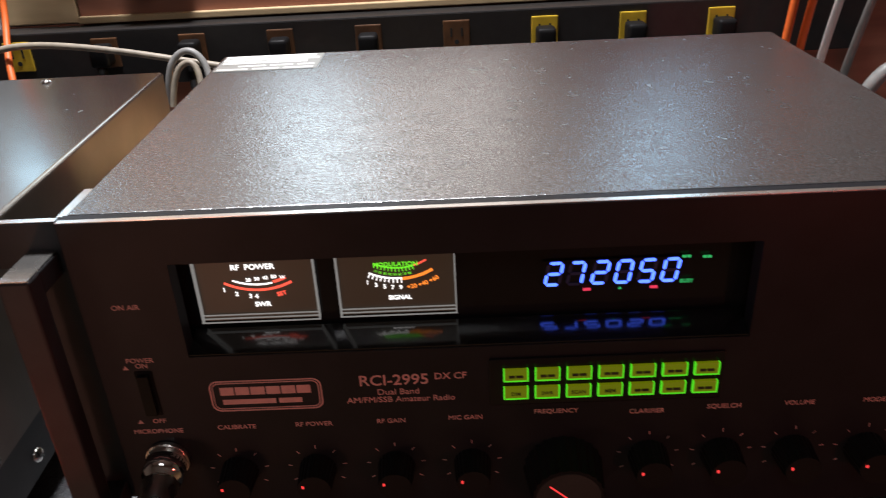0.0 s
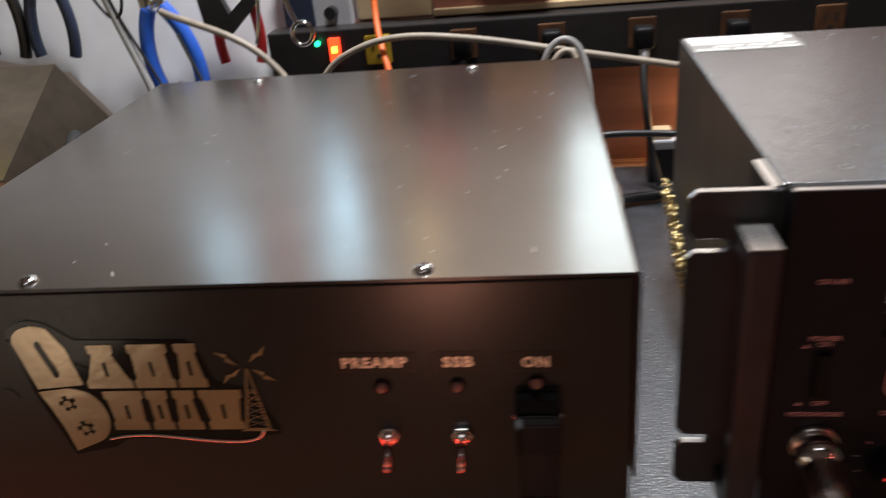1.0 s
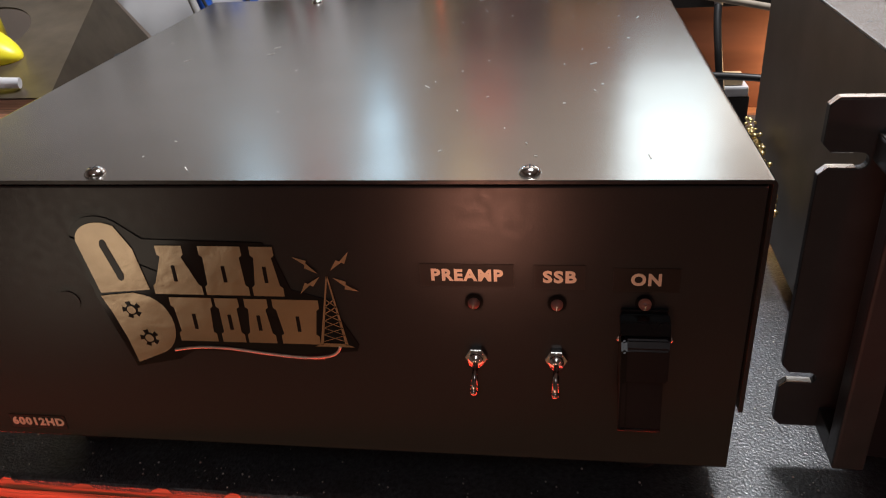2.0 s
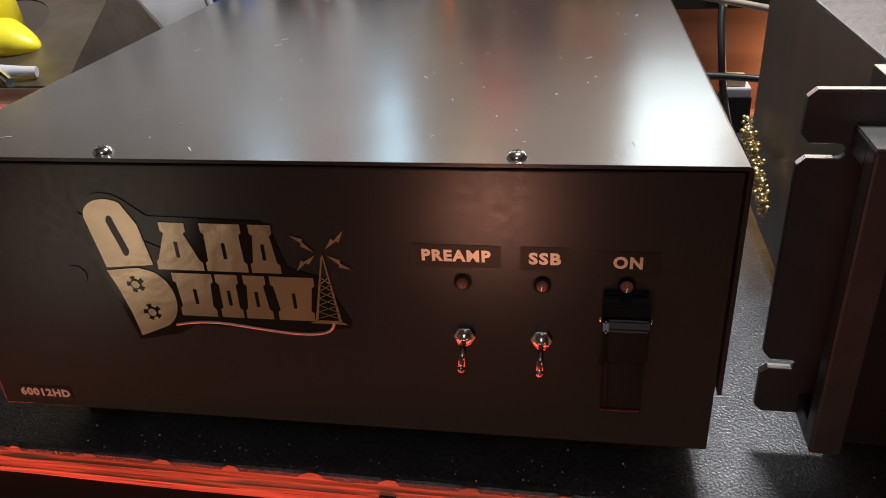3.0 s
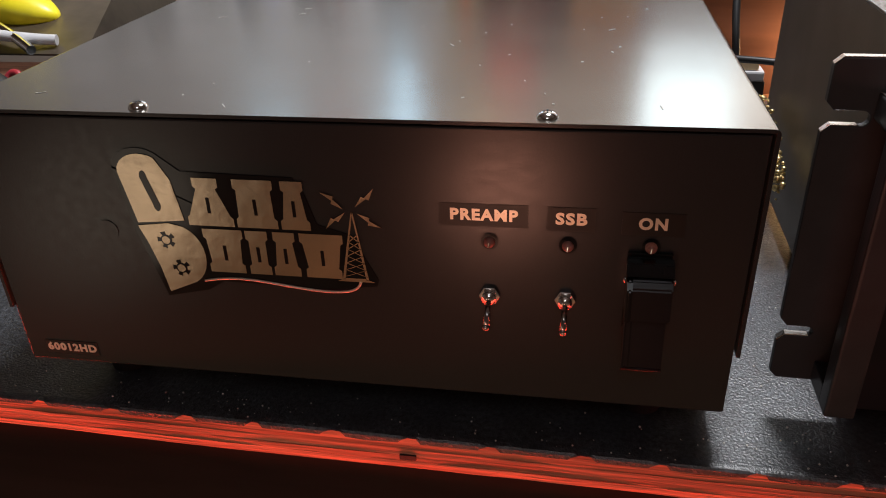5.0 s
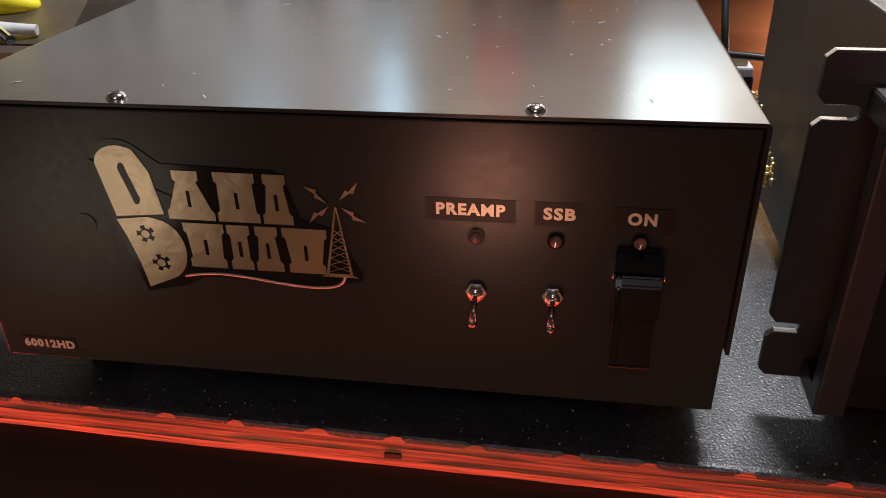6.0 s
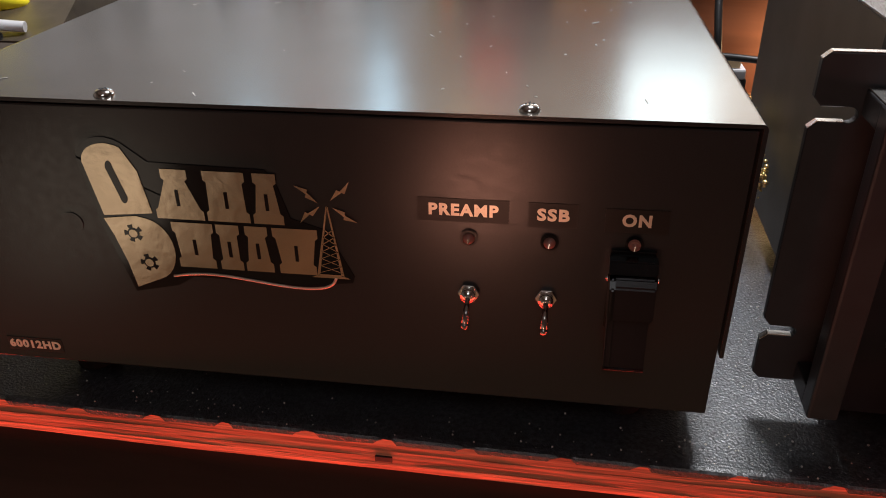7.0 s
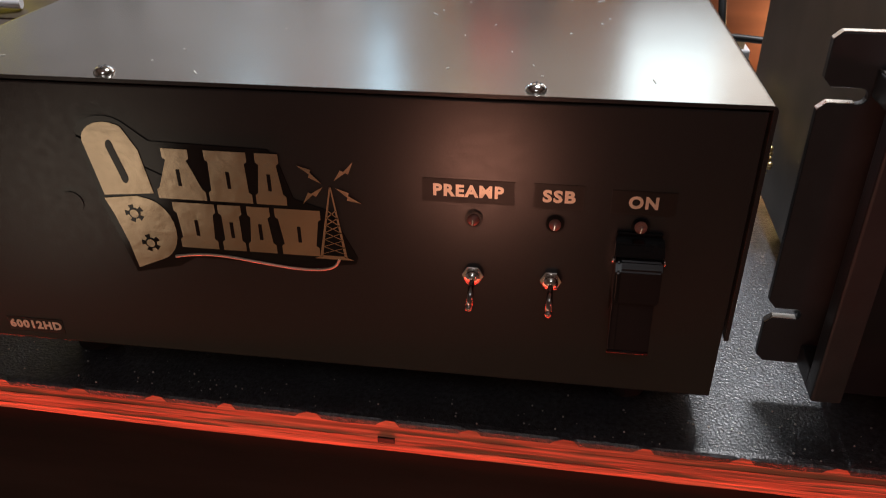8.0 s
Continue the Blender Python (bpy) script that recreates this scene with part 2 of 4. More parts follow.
def words(text, size, x, y, z, mat, parent, bold=0.0, align="CENTER", shear=0.0, wide=1.0, raise_by=0.0002, name="lettering", turn=0.0, spacing=1.0):
    """Raised lettering that faces -y, centred on (x, z), on the plane y."""
    cu = bpy.data.curves.new(name, "FONT")
    cu.body, cu.size, cu.align_x, cu.align_y, cu.offset, cu.extrude, cu.shear, cu.resolution_u, cu.space_character = text, size, align, "CENTER", bold, raise_by / 2, shear, 3, spacing
    tmp = bpy.data.objects.new(name, cu)
    scene.collection.objects.link(tmp)
    me = bpy.data.meshes.new_from_object(tmp.evaluated_get(bpy.context.evaluated_depsgraph_get()))
    bpy.data.objects.remove(tmp)
    bpy.data.curves.remove(cu)
    me.materials.clear()
    me.materials.append(mat)
    ob = new(name, me)
    ob.parent = parent
    ob.matrix_basis = pose(x, y - raise_by / 2, z, 90, 0, 0) @ pose(0, 0, 0, 0, 0, turn) @ Matrix.Diagonal((wide, 1, 1, 1))
    return ob


def bars(x, y, z, widths, gap, height, mat, parent, name="print_bar"):
    """Small print that cannot be read: a row of bars that starts at x."""
    for w in widths:
        part(name, box(x, x + w, y - 0.0002, y, z - height / 2, z + height / 2), mat, parent)
        x += w + gap


# ---- room ----
def shell(name, mat, label, x0, x1, y0, y1, z0, z1):
    return tagged(finish(name, box(x0, x1, y0, y1, z0, z1), mat), label, "", "", "structure")


shell("floor", M["floor"], "brown wooden floor of the workshop", -2.2, 2.2, -2.2, 1.2, -0.80, -0.75)
shell("ceiling", M["ceiling"], "plain painted workshop ceiling", -2.2, 2.2, -2.2, 1.2, 1.60, 1.65)
shell("wall_north", M["wall"], "beige painted wall behind the bench", -2.2, 2.2, 1.0, 1.08, -0.75, 1.60)
# Walls out of view, coloured dark so that they bounce less light
shell("wall_south", M["wall_unseen"], "unseen tan wall, darkened to cut bounced light", -2.2, 2.2, -2.08, -2.0, -0.75, 1.60)
shell("wall_west", M["wall_unseen"], "unseen tan wall, darkened to cut bounced light", -2.08, -2.0, -2.0, 1.0, -0.75, 1.60)
shell("wall_east", M["wall_unseen"], "unseen tan wall, darkened to cut bounced light", 2.0, 2.08, -2.0, 1.0, -0.75, 1.60)

# ---- bench ----
EDGE = -0.015  # the bench front runs back to the west by this slope


def edge_y(x):
    return -0.0085 + EDGE * (x + 0.352)


def bench():
    b = thing("workbench", "plywood workbench with a worn raw front edge lit red", "workbench")
    layers, z = [0.0042, 0.0034, 0.0040, 0.0034, 0.0040], -0.0015
    for i, t in enumerate(layers):
        bm = bmesh.new()
        xs = np.linspace(-1.6, 1.6, 161)
        rows = []
        for x in xs:
            wob = 0.0006 * noise.noise(Vector((x * 40, i * 3.1, 0))) + 0.0010 * noise.noise(Vector((x * 9, i * 1.7, 2)))
            y = edge_y(x) - 0.0004 + (0.0003 if i % 2 else 0.0) + wob
            low = 0.0016 * max(0.0, noise.noise(Vector((x * 6, 5, 1)))) if i == len(layers) - 1 else 0.0
            rows.append([bm.verts.new(c) for c in ((x, y, z), (x, y, z - t + low), (x, 0.60, z - t), (x, 0.60, z))])
        for a, c in zip(rows, rows[1:]):
            for k in range(4):
                bm.faces.new((a[k], a[(k + 1) % 4], c[(k + 1) % 4], c[k]))
        bm.faces.new(rows[0]), bm.faces.new(rows[-1][::-1])
        part("veneer_layer", bm, M["ply_dark"] if i % 2 else M["ply"], b)
        z -= t
    for x0, x1 in ((-1.6, -0.95), (-0.948, 0.25), (0.252, 1.6)):
        bx = bmesh.new()
        box(x0, x1, 0.0, 0.02, -0.75, z - 0.001, 0.002, bx)
        for v in bx.verts:
            v.co.y += edge_y(v.co.x) + 0.045
        part("front_board", bx, M["fascia"], b, "dark wooden front board")
    part("edge_notch", box(-0.3555, -0.3475, edge_y(-0.352) - 0.0012, edge_y(-0.352) + 0.001, -0.0150, -0.0122), M["rubber"], b, "dark dent in the edge")
    return b


def desk_mat():
    """A rubber mat whose front lip laps over the bench edge and is nicked at even steps."""
    random.seed(5)
    drops, x, k = [], -1.5875, 0
    while x < 1.55:
        w = 0.011 + random.uniform(-0.002, 0.002)
        d = 0.0034 + random.uniform(-0.0006, 0.0006)
        drops += [(x, 0.0036), (x + 0.0018, 0.0036 - d * 0.45), (x + w * 0.45, 0.0036 - d * 0.9), (x + w * 0.8, 0.0036 - d * 0.8), (x + w, 0.0036)]
        drops.append((x + w + 0.010, 0.0034 + random.uniform(-0.0004, 0.0010)))
        k += 1
        x = -1.5875 + 0.0385 * k + random.uniform(-0.002, 0.002)
    bm, rows = bmesh.new(), []
    for px, drop in drops:
        e = edge_y(px)
        prof = [(0.50, 0.0), (e + 0.0016, 0.0), (e - 0.0006, -0.0004), (e - 0.0016, -0.0014 if drop > 0.0014 else -0.0007), (e - 0.0018, -drop), (e - 0.0010, -drop), (e - 0.0008, -0.0012 if drop > 0.0012 else -drop * 0.9), (0.50, -0.0015)]
        rows.append([bm.verts.new((px, y, z)) for y, z in prof])
    for a, c in zip(rows, rows[1:]):
        for k in range(8):
            bm.faces.new((a[k], a[(k + 1) % 8], c[(k + 1) % 8], c[k]))
    bm.faces.new(rows[0]), bm.faces.new(rows[-1][::-1])
    ob = finish("desk_mat", bm, M["mat"])
    return tagged(ob, "black textured rubber mat with a nicked front lip on the bench", "mat")


bench()
desk_mat()


# ---- amplifier ----
AX0, AX1, AD, AZ0, AZ1 = -0.547, -0.208, 0.338, 0.0215, 0.1525


def pan_screw(parent, x, y, z, axis=(0, 0, 1)):
    """A round-headed screw with a cross slot."""
    bm = bmesh.new()
    bmesh.ops.create_uvsphere(bm, u_segments=20, v_segments=12, radius=0.0042)
    bmesh.ops.delete(bm, geom=[v for v in bm.verts if v.co.z < -0.0002], context="VERTS")
    for v in bm.verts:
        v.co.z *= 0.62
    turn = Vector(axis).to_track_quat("Z", "Y").to_matrix().to_4x4()
    s = part("screw", bm, M["chrome"], parent, "round chrome screw head", True, Matrix.Translation((x, y, z)) @ turn)
    cross = bmesh.new()
    box(-0.0018, 0.0018, -0.0003, 0.0003, 0.0022, 0.0026, 0, cross)
    box(-0.0003, 0.0003, -0.0018, 0.0018, 0.0022, 0.0026, 0, cross)
    part("slot", cross, M["rubber"], s)
    return s


def hexagon(r, seg=6):
    return [(r * math.cos(2 * math.pi * i / seg), r * math.sin(2 * math.pi * i / seg)) for i in range(seg)]


def toggle(parent, x, z):
    bm = slab([(x + a, z + b) for a, b in hexagon(0.0046)], -0.0024, 0.0)
    bmesh.ops.bevel(bm, geom=bm.edges[:], offset=0.0003, segments=1, affect="EDGES")
    nut = part("toggle_switch", bm, M["chrome"], parent, "small chrome toggle switch pointing down")
    part("bushing", rod((x, -0.0052, z), (x, -0.0015, z), 0.0030, seg=24, bevel=0.0004), M["chrome"], nut, "", True)
    lever = rod((x, -0.0045, z - 0.0005), (x - 0.0003, -0.0125, z - 0.0085), 0.0011, 0.0016, 16)
    bmesh.ops.create_uvsphere(lever, u_segments=14, v_segments=8, radius=0.0017, matrix=Matrix.Translation((x - 0.0003, -0.0126, z - 0.0086)))
    part("lever", lever, M["shaded_chrome"], nut, "chrome lever", True)


def led(parent, x, z):
    ring = rod((x, -0.0012, z), (x, 0, z), 0.0036, seg=28, bevel=0.0004)
    holder = part("led_holder", ring, M["gloss"], parent, "black indicator holder")
    bm = bmesh.new()
    bmesh.ops.create_uvsphere(bm, u_segments=20, v_segments=12, radius=0.0024, matrix=Matrix.Translation((x, -0.0014, z)))
    lens = part("led_lens", bm, M["lens"], holder, "unlit red indicator lens", True)
    part("lens_core", rod((x - 0.0002, -0.0037, z - 0.0011), (x + 0.0001, -0.0037, z + 0.0010), 0.00035, seg=8), M["chrome"], lens, "bright strip in the lens")


def wedge(x0, x1, pts, bevel=0.0005):
    """A bar along x with the given outline in y and z."""
    bm = bmesh.new()
    a = [bm.verts.new((x0, y, z)) for y, z in pts]
    b = [bm.verts.new((x1, y, z)) for y, z in pts]
    bm.faces.new(a), bm.faces.new(b[::-1])
    for i in range(len(pts)):
        bm.faces.new((a[i], b[i], b[(i + 1) % len(pts)], a[(i + 1) % len(pts)]))
    if bevel:
        bmesh.ops.bevel(bm, geom=bm.edges[:], offset=bevel, segments=2, affect="EDGES")
    return bm


def guard(parent, x, z_top, z_low):
    """A hinged safety cover: a hinge block, a boxy cap and a long flat flap below it."""
    w, mid = 0.0088, z_top - 0.0235
    base = part("switch_guard", box(x - w, x + w, -0.0018, 0.0, z_low + 0.014, z_top + 0.0015, 0.0006), M["guard"], parent, "black hinged safety cover, closed over the power switch")
    part("bracket", wedge(x - w - 0.0004, x + w + 0.0004, [(-0.0018, z_top), (-0.0070, z_top - 0.0005), (-0.0095, z_top - 0.0050), (-0.0018, z_top - 0.0100)]), M["guard"], base, "hinge block")
    for s in (-1, 1):
        part("hinge_pin", rod((x + s * (w + 0.0002), -0.0075, z_top - 0.0075), (x + s * (w + 0.0013), -0.0075, z_top - 0.0075), 0.0014, seg=16, bevel=0.0003), M["steel"], base, "", True)
    part("cap", wedge(x - w + 0.0016, x + w, [(-0.0018, z_top - 0.0065), (-0.0105, z_top - 0.0060), (-0.0128, z_top - 0.0090), (-0.0138, mid), (-0.0018, mid)], 0.0007), M["smoke"], base, "smoked plastic cap")
    part("cap_ridge", wedge(x - w, x - w + 0.0022, [(-0.0018, z_top - 0.0065), (-0.0115, z_top - 0.0060), (-0.0142, z_top - 0.0090), (-0.0152, mid), (-0.0018, mid)], 0.0007), M["gloss"], base, "raised glossy ridge")
    part("cover_flap", wedge(x - w + 0.0004, x + w - 0.0010, [(-0.0018, mid - 0.0003), (-0.0095, mid - 0.0003), (-0.0125, z_low + 0.0015), (-0.0115, z_low), (-0.0018, z_low + 0.0140)], 0.0005), M["smoke"], base, "long flat flap")
    for dx in (0.0006, 0.0028):
        part("rib", wedge(x - w + dx, x - w + dx + 0.0006, [(-0.0090, mid - 0.0010), (-0.0101, mid - 0.0010), (-0.0131, z_low + 0.0015), (-0.0118, z_low + 0.0012)], 0.0), M["gloss"], base)
    part("flap_lip", rod((x - w + 0.0004, -0.0118, z_low + 0.0008), (x + w - 0.0010, -0.0118, z_low + 0.0008), 0.0009, seg=12), M["smoke"], base, "", True)
    part("guard_screw", rod((x - 0.0002, -0.0030, z_top + 0.0045), (x - 0.0002, -0.0018, z_top + 0.0045), 0.0024, seg=18, bevel=0.0004), M["lens"], base, "dull red screw above the cover")


def bolt_shape(cx, cz, length, angle):
    """A lightning bolt in x and z."""
    base = [(-0.5, 0.02), (-0.05, 0.16), (0.0, 0.05), (0.5, 0.10), (0.06, -0.12), (0.02, -0.02)]
    c, s = math.cos(angle), math.sin(angle)
    return [(cx + length * (u * c - v * s), cz + length * (u * s + v * c)) for u, v in base]


def arc(cx, cz, rx, rz, a0, a1, n=10):
    return [(cx + rx * math.cos(a0 + (a1 - a0) * i / n), cz + rz * math.sin(a0 + (a1 - a0) * i / n)) for i in range(n + 1)]


def emblem(amp):
    """A sticker of plain foil shapes: two tall slabs, two rows of blocks, a mast with bolts and a cord."""
    y = -0.0009
    rim = [(-0.4785, 0.128)] + arc(-0.466, 0.127, 0.0125, 0.0095, math.pi, math.pi * 0.28, 8) + [(-0.4480, 0.1265), (-0.399, 0.1255), (-0.395, 0.120), (-0.3905, 0.1045), (-0.376, 0.1000), (-0.3655, 0.0785), (-0.3665, 0.0755), (-0.388, 0.0725), (-0.437, 0.0735), (-0.445, 0.0685), (-0.4655, 0.0640), (-0.4745, 0.098)]
    st = part("sticker", slab(rim, -0.0005, 0.0), M["gloss"], amp, "black sticker with metallic foil shapes, mast and cord")
    st.matrix_basis = Matrix.Translation((0.0056, 0, 0.0006)) @ Matrix.Diagonal((1.003, 1, 1, 1))

    def foil(points, label=""):
        part("foil_shape", slab(points, y, -0.0005), M["foil"], st, label)

    # tall upper slab, round-headed, with a dark slot
    foil(arc(-0.4650, 0.1255, 0.0112, 0.0085, math.pi, math.pi * 0.30, 10) + [(-0.4530, 0.1225), (-0.4500, 0.1035), (-0.4720, 0.1015)], "tall foil slab with a rounded head")
    part("slot_mark", slab(arc(-0.4648, 0.1235, 0.0016, 0.0030, math.pi, 0, 6) + arc(-0.4612, 0.1105, 0.0016, 0.0030, 0, -math.pi, 6), y - 0.0002, y), M["gloss"], st, "dark slot in the foil")
    # tall lower slab
    foil([(-0.4725, 0.1000), (-0.4580, 0.1018)] + arc(-0.4555, 0.0860, 0.0122, 0.0150, math.pi * 0.45, -math.pi * 0.42, 12) + [(-0.4640, 0.0665), (-0.4660, 0.0790), (-0.4695, 0.0920)], "tall foil slab with a bulging side")
    for cx, cz in ((-0.4605, 0.0935), (-0.4560, 0.0795)):
        g = bmesh.new()
        for k in range(5):
            a = 0.6 + k * 2 * math.pi / 5
            slab([(cx + 0.0042 * math.cos(a + d) * r, cz + 0.0042 * math.sin(a + d) * r) for d, r in ((-0.3, 0.62), (-0.28, 1.0), (0.28, 1.0), (0.3, 0.62))], y - 0.0002, y, g)
        slab(arc(cx, cz, 0.0026, 0.0026, 0, 2 * math.pi * 15 / 16, 15), y - 0.0002, y, g)
        part("device_mark", g, M["gloss"], st, "small black round mark")
        part("mark_centre", slab(arc(cx, cz, 0.0019, 0.0019, 0, 2 * math.pi * 15 / 16, 15), y - 0.0004, y - 0.0002), M["foil"], st)
    # two rows of plain blocks with notched sides
    def block(x0, x1, z0, z1, slant):
        n = 0.0012
        foil([(x0, z0), (x0, z0 + 0.004), (x0 + n, z0 + 0.005), (x0 + n + slant, z1 - 0.005), (x0 + slant, z1 - 0.004), (x0 + slant, z1), (x1 - slant, z1), (x1 - slant, z1 - 0.004), (x1 - n - slant, z1 - 0.005), (x1 - n, z0 + 0.005), (x1, z0 + 0.004), (x1, z0)], "plain foil block")
        part("slot_mark", box((x0 + x1) / 2 - 0.0007, (x0 + x1) / 2 + 0.0007, y - 0.0002, y, z0 + 0.0062, z0 + 0.0135), M["gloss"], st)
    for x0, x1, sl in ((-0.4480, -0.4272, 0.0048), (-0.4258, -0.4075, 0.0004), (-0.4060, -0.3932, 0.0016)):
        block(x0, x1, 0.1015, 0.1240, sl)
    for x0, x1, sl in ((-0.4420, -0.4255, -0.0008), (-0.4234, -0.4134, 0.0), (-0.4121, -0.4000, 0.0012), (-0.3975, -0.3815, -0.0016)):
        block(x0, x1, 0.0785, 0.1000, sl)
    # mast
    mast = bmesh.new()
    slab([(-0.3815, 0.0785), (-0.3803, 0.0785), (-0.3746, 0.1110), (-0.3752, 0.1110)], y, -0.0005, mast)
    slab([(-0.3710, 0.0785), (-0.3698, 0.0785), (-0.3744, 0.1110), (-0.3750, 0.1110)], y, -0.0005, mast)
    for k in range(6):
        z0, z1 = 0.0800 + 0.0034 * k, 0.0834 + 0.0034 * k
        h0, h1 = 0.0053 * (0.1110 - z0) / 0.0325, 0.0053 * (0.1110 - z1) / 0.0325
        for s in (-1, 1):
            slab([(-0.3754 - s * h0, z0), (-0.3754 - s * h0 + 0.0007, z0), (-0.3754 + s * h1 + 0.0007, z1), (-0.3754 + s * h1, z1)], y, -0.0005, mast)
    part("mast", mast, M["foil"], st, "lattice mast in foil")
    foil([(-0.3840, 0.0775), (-0.3672, 0.0775), (-0.3712, 0.0792), (-0.3800, 0.0792)])
    for cx, cz, a in ((-0.3825, 0.1165, math.radians(138)), (-0.3685, 0.1175, math.radians(42)), (-0.3825, 0.1075, math.radians(218)), (-0.3680, 0.1070, math.radians(-36))):
        part("bolt", slab(bolt_shape(cx, cz, 0.0120, a), y, -0.0005), M["foil"], st, "foil lightning bolt")
    tube([(-0.4460, y, 0.0735), (-0.4330, y, 0.0765), (-0.4150, y, 0.0745), (-0.3950, y, 0.0715), (-0.3800, y, 0.0715), (-0.3745, y, 0.0740), (-0.3735, y, 0.0775)], 0.0006, M["label_ink"], "cord", st, "thin foil cord")


def amplifier():
    amp = thing("amplifier", "black metal amplifier box with foil sticker and toggle switches", "amplifier")
    # folded top cover with side flanges
    bm, t = bmesh.new(), 0.0016
    r, lip = 0.0022, 0.052
    prof = [(AX0, lip)] + [(AX0 + r - r * math.cos(a), AZ1 - r + r * math.sin(a)) for a in np.linspace(0, math.pi / 2, 5)]
    prof += [(AX1 - r + r * math.sin(a), AZ1 - r + r * math.cos(a)) for a in np.linspace(0, math.pi / 2, 5)] + [(AX1, lip)]
    inner = [(min(max(x, AX0 + t), AX1 - t), min(z, AZ1 - t)) for x, z in prof]
    ring = prof + inner[::-1]
    slab(ring, -0.0008, AD + 0.001, bm)
    cover = part("cover", bm, M["cover"], amp, "satin dark metal top cover with a faint sheen")
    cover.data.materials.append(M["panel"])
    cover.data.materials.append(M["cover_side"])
    # Front rim and sides take darker materials, shade put in by facing
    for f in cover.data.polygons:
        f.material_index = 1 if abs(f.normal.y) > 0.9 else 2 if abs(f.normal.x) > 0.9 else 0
    front = box(AX0 + 0.0026, AX1 - 0.0026, 0.0, 0.003, AZ0, AZ1 - 0.0026, 0.0008)
    part("front_panel", front, M["panel"], amp, "black satin front panel")
    ch = bmesh.new()
    box(AX0 + 0.0022, AX0 + 0.0045, 0.003, AD - 0.001, AZ0, AZ1 - 0.003, 0, ch)
    box(AX1 - 0.0045, AX1 - 0.0022, 0.003, AD - 0.001, AZ0, AZ1 - 0.003, 0, ch)
    box(AX0 + 0.0045, AX1 - 0.0045, 0.003, AD - 0.001, AZ0, AZ0 + 0.002, 0, ch)
    box(AX0 + 0.0045, AX1 - 0.0045, AD - 0.003, AD - 0.001, AZ0 + 0.002, AZ1 - 0.003, 0, ch)
    part("chassis", ch, M["chassis"], amp, "black folded chassis")
    for x in (AX0 + 0.035, AX1 - 0.035):
        for y in (0.03, AD - 0.03):
            part("foot", rod((x, y, 0.0), (x, y, AZ0), 0.010, 0.0115, 24), M["rubber"], amp, "black rubber foot")
    for x in (-0.4595, -0.2915):
        for y in (0.006, AD - 0.012):
            pan_screw(amp, x, y, AZ1)
    for y in (0.016, AD - 0.03):
        pan_screw(amp, AX1, y, 0.058, (1, 0, 0))
    pan_screw(amp, AX1 - 0.0022, 0.050, 0.032, (1, 0, 0))
    # tape labels
    for text, cx, cz, w, h, tw in (("PREAMP", -0.3155, 0.1128, 0.0360, 0.0100, 0.0275), ("SSB", -0.2805, 0.1126, 0.0190, 0.0104, 0.0125), ("ON", -0.2488, 0.1120, 0.0240, 0.0100, 0.0110), ("60012HD", -0.5205, 0.0296, 0.0280, 0.0075, 0.0262)):
        tape = part("tape_label", box(cx - w / 2, cx + w / 2, -0.00025, 0.0, cz - h / 2, cz + h / 2), M["clear"], amp, "clear tape label with pale bold lettering")
        size = 0.0068 if h > 0.008 else 0.0058
        ob = words(text, size, cx, -0.00025, cz, M["label_ink"], tape, bold=0.00027, spacing=1.16)
        ob.scale = (tw / max(ob.dimensions.x, 1e-6), 1, 1)
    for x in (-0.3130, -0.2813):
        led(amp, x, 0.1012)
        toggle(amp, x, 0.0757)
    led(amp, -0.2488, 0.1022)
    guard(amp, -0.2488, 0.0985, 0.0500)
    hole = rod((-0.484, -0.0004, 0.097), (-0.484, 0, 0.097), 0.0050, seg=24)
    part("plug", hole, M["panel"], amp, "flush black hole plug")
    emblem(amp)
    return amp


amplifier()


# ---- transceiver ----
RAD = pose(-0.150, 0.031, 0.0, 0, 0, -1.0) @ Matrix.Diagonal((1.02, 1, 1, 1))
RW, RD, RT = 0.372, 0.262, 0.1725
PF, PB = -0.0115, -0.003   # front and back of the front panel


def seven(ch, x, z, h, parent):
    """One seven-segment digit that leans to the right."""
    w, t = h * 0.56, h * 0.125
    lit = {"0": "abcdef", "2": "abged", "5": "afgcd", "7": "abc"}[ch]
    spans = dict(a=((0, h), (w, h)), g=((0, h / 2), (w, h / 2)), d=((0, 0), (w, 0)), f=((0, h / 2), (0, h)), e=((0, 0), (0, h / 2)), b=((w, h / 2), (w, h)), c=((w, 0), (w, h / 2)))
    d = part("digit", box(x - 0.001, x + w + 0.16 * h + 0.001, 0.0032, 0.0034, z - 0.001, z + h + 0.001), M["gloss"], parent, "glowing blue digit")
    for k, ((u0, v0), (u1, v1)) in spans.items():
        if v0 == v1:
            a, b = u0 + t * 0.25, u1 - t * 0.25
            pts = [(a, v0), (a + t / 2, v0 + t / 2), (b - t / 2, v0 + t / 2), (b, v0), (b - t / 2, v0 - t / 2), (a + t / 2, v0 - t / 2)]
        else:
            a, b = v0 + t * 0.25, v1 - t * 0.25
            pts = [(u0, a), (u0 - t / 2, a + t / 2), (u0 - t / 2, b - t / 2), (u0, b), (u0 + t / 2, b - t / 2), (u0 + t / 2, a + t / 2)]
        part("segment", slab([(x + u + 0.16 * v, z + v) for u, v in pts], 0.0026, 0.0030), M["digit" if k in lit else "digit_off"], d)


def ribbon(cx, cz, r0, r1, a0, a1, y0, y1, n=16):
    return slab(arc(cx, cz, r1, r1, a0, a1, n) + arc(cx, cz, r0, r0, a1, a0, n), y0, y1)


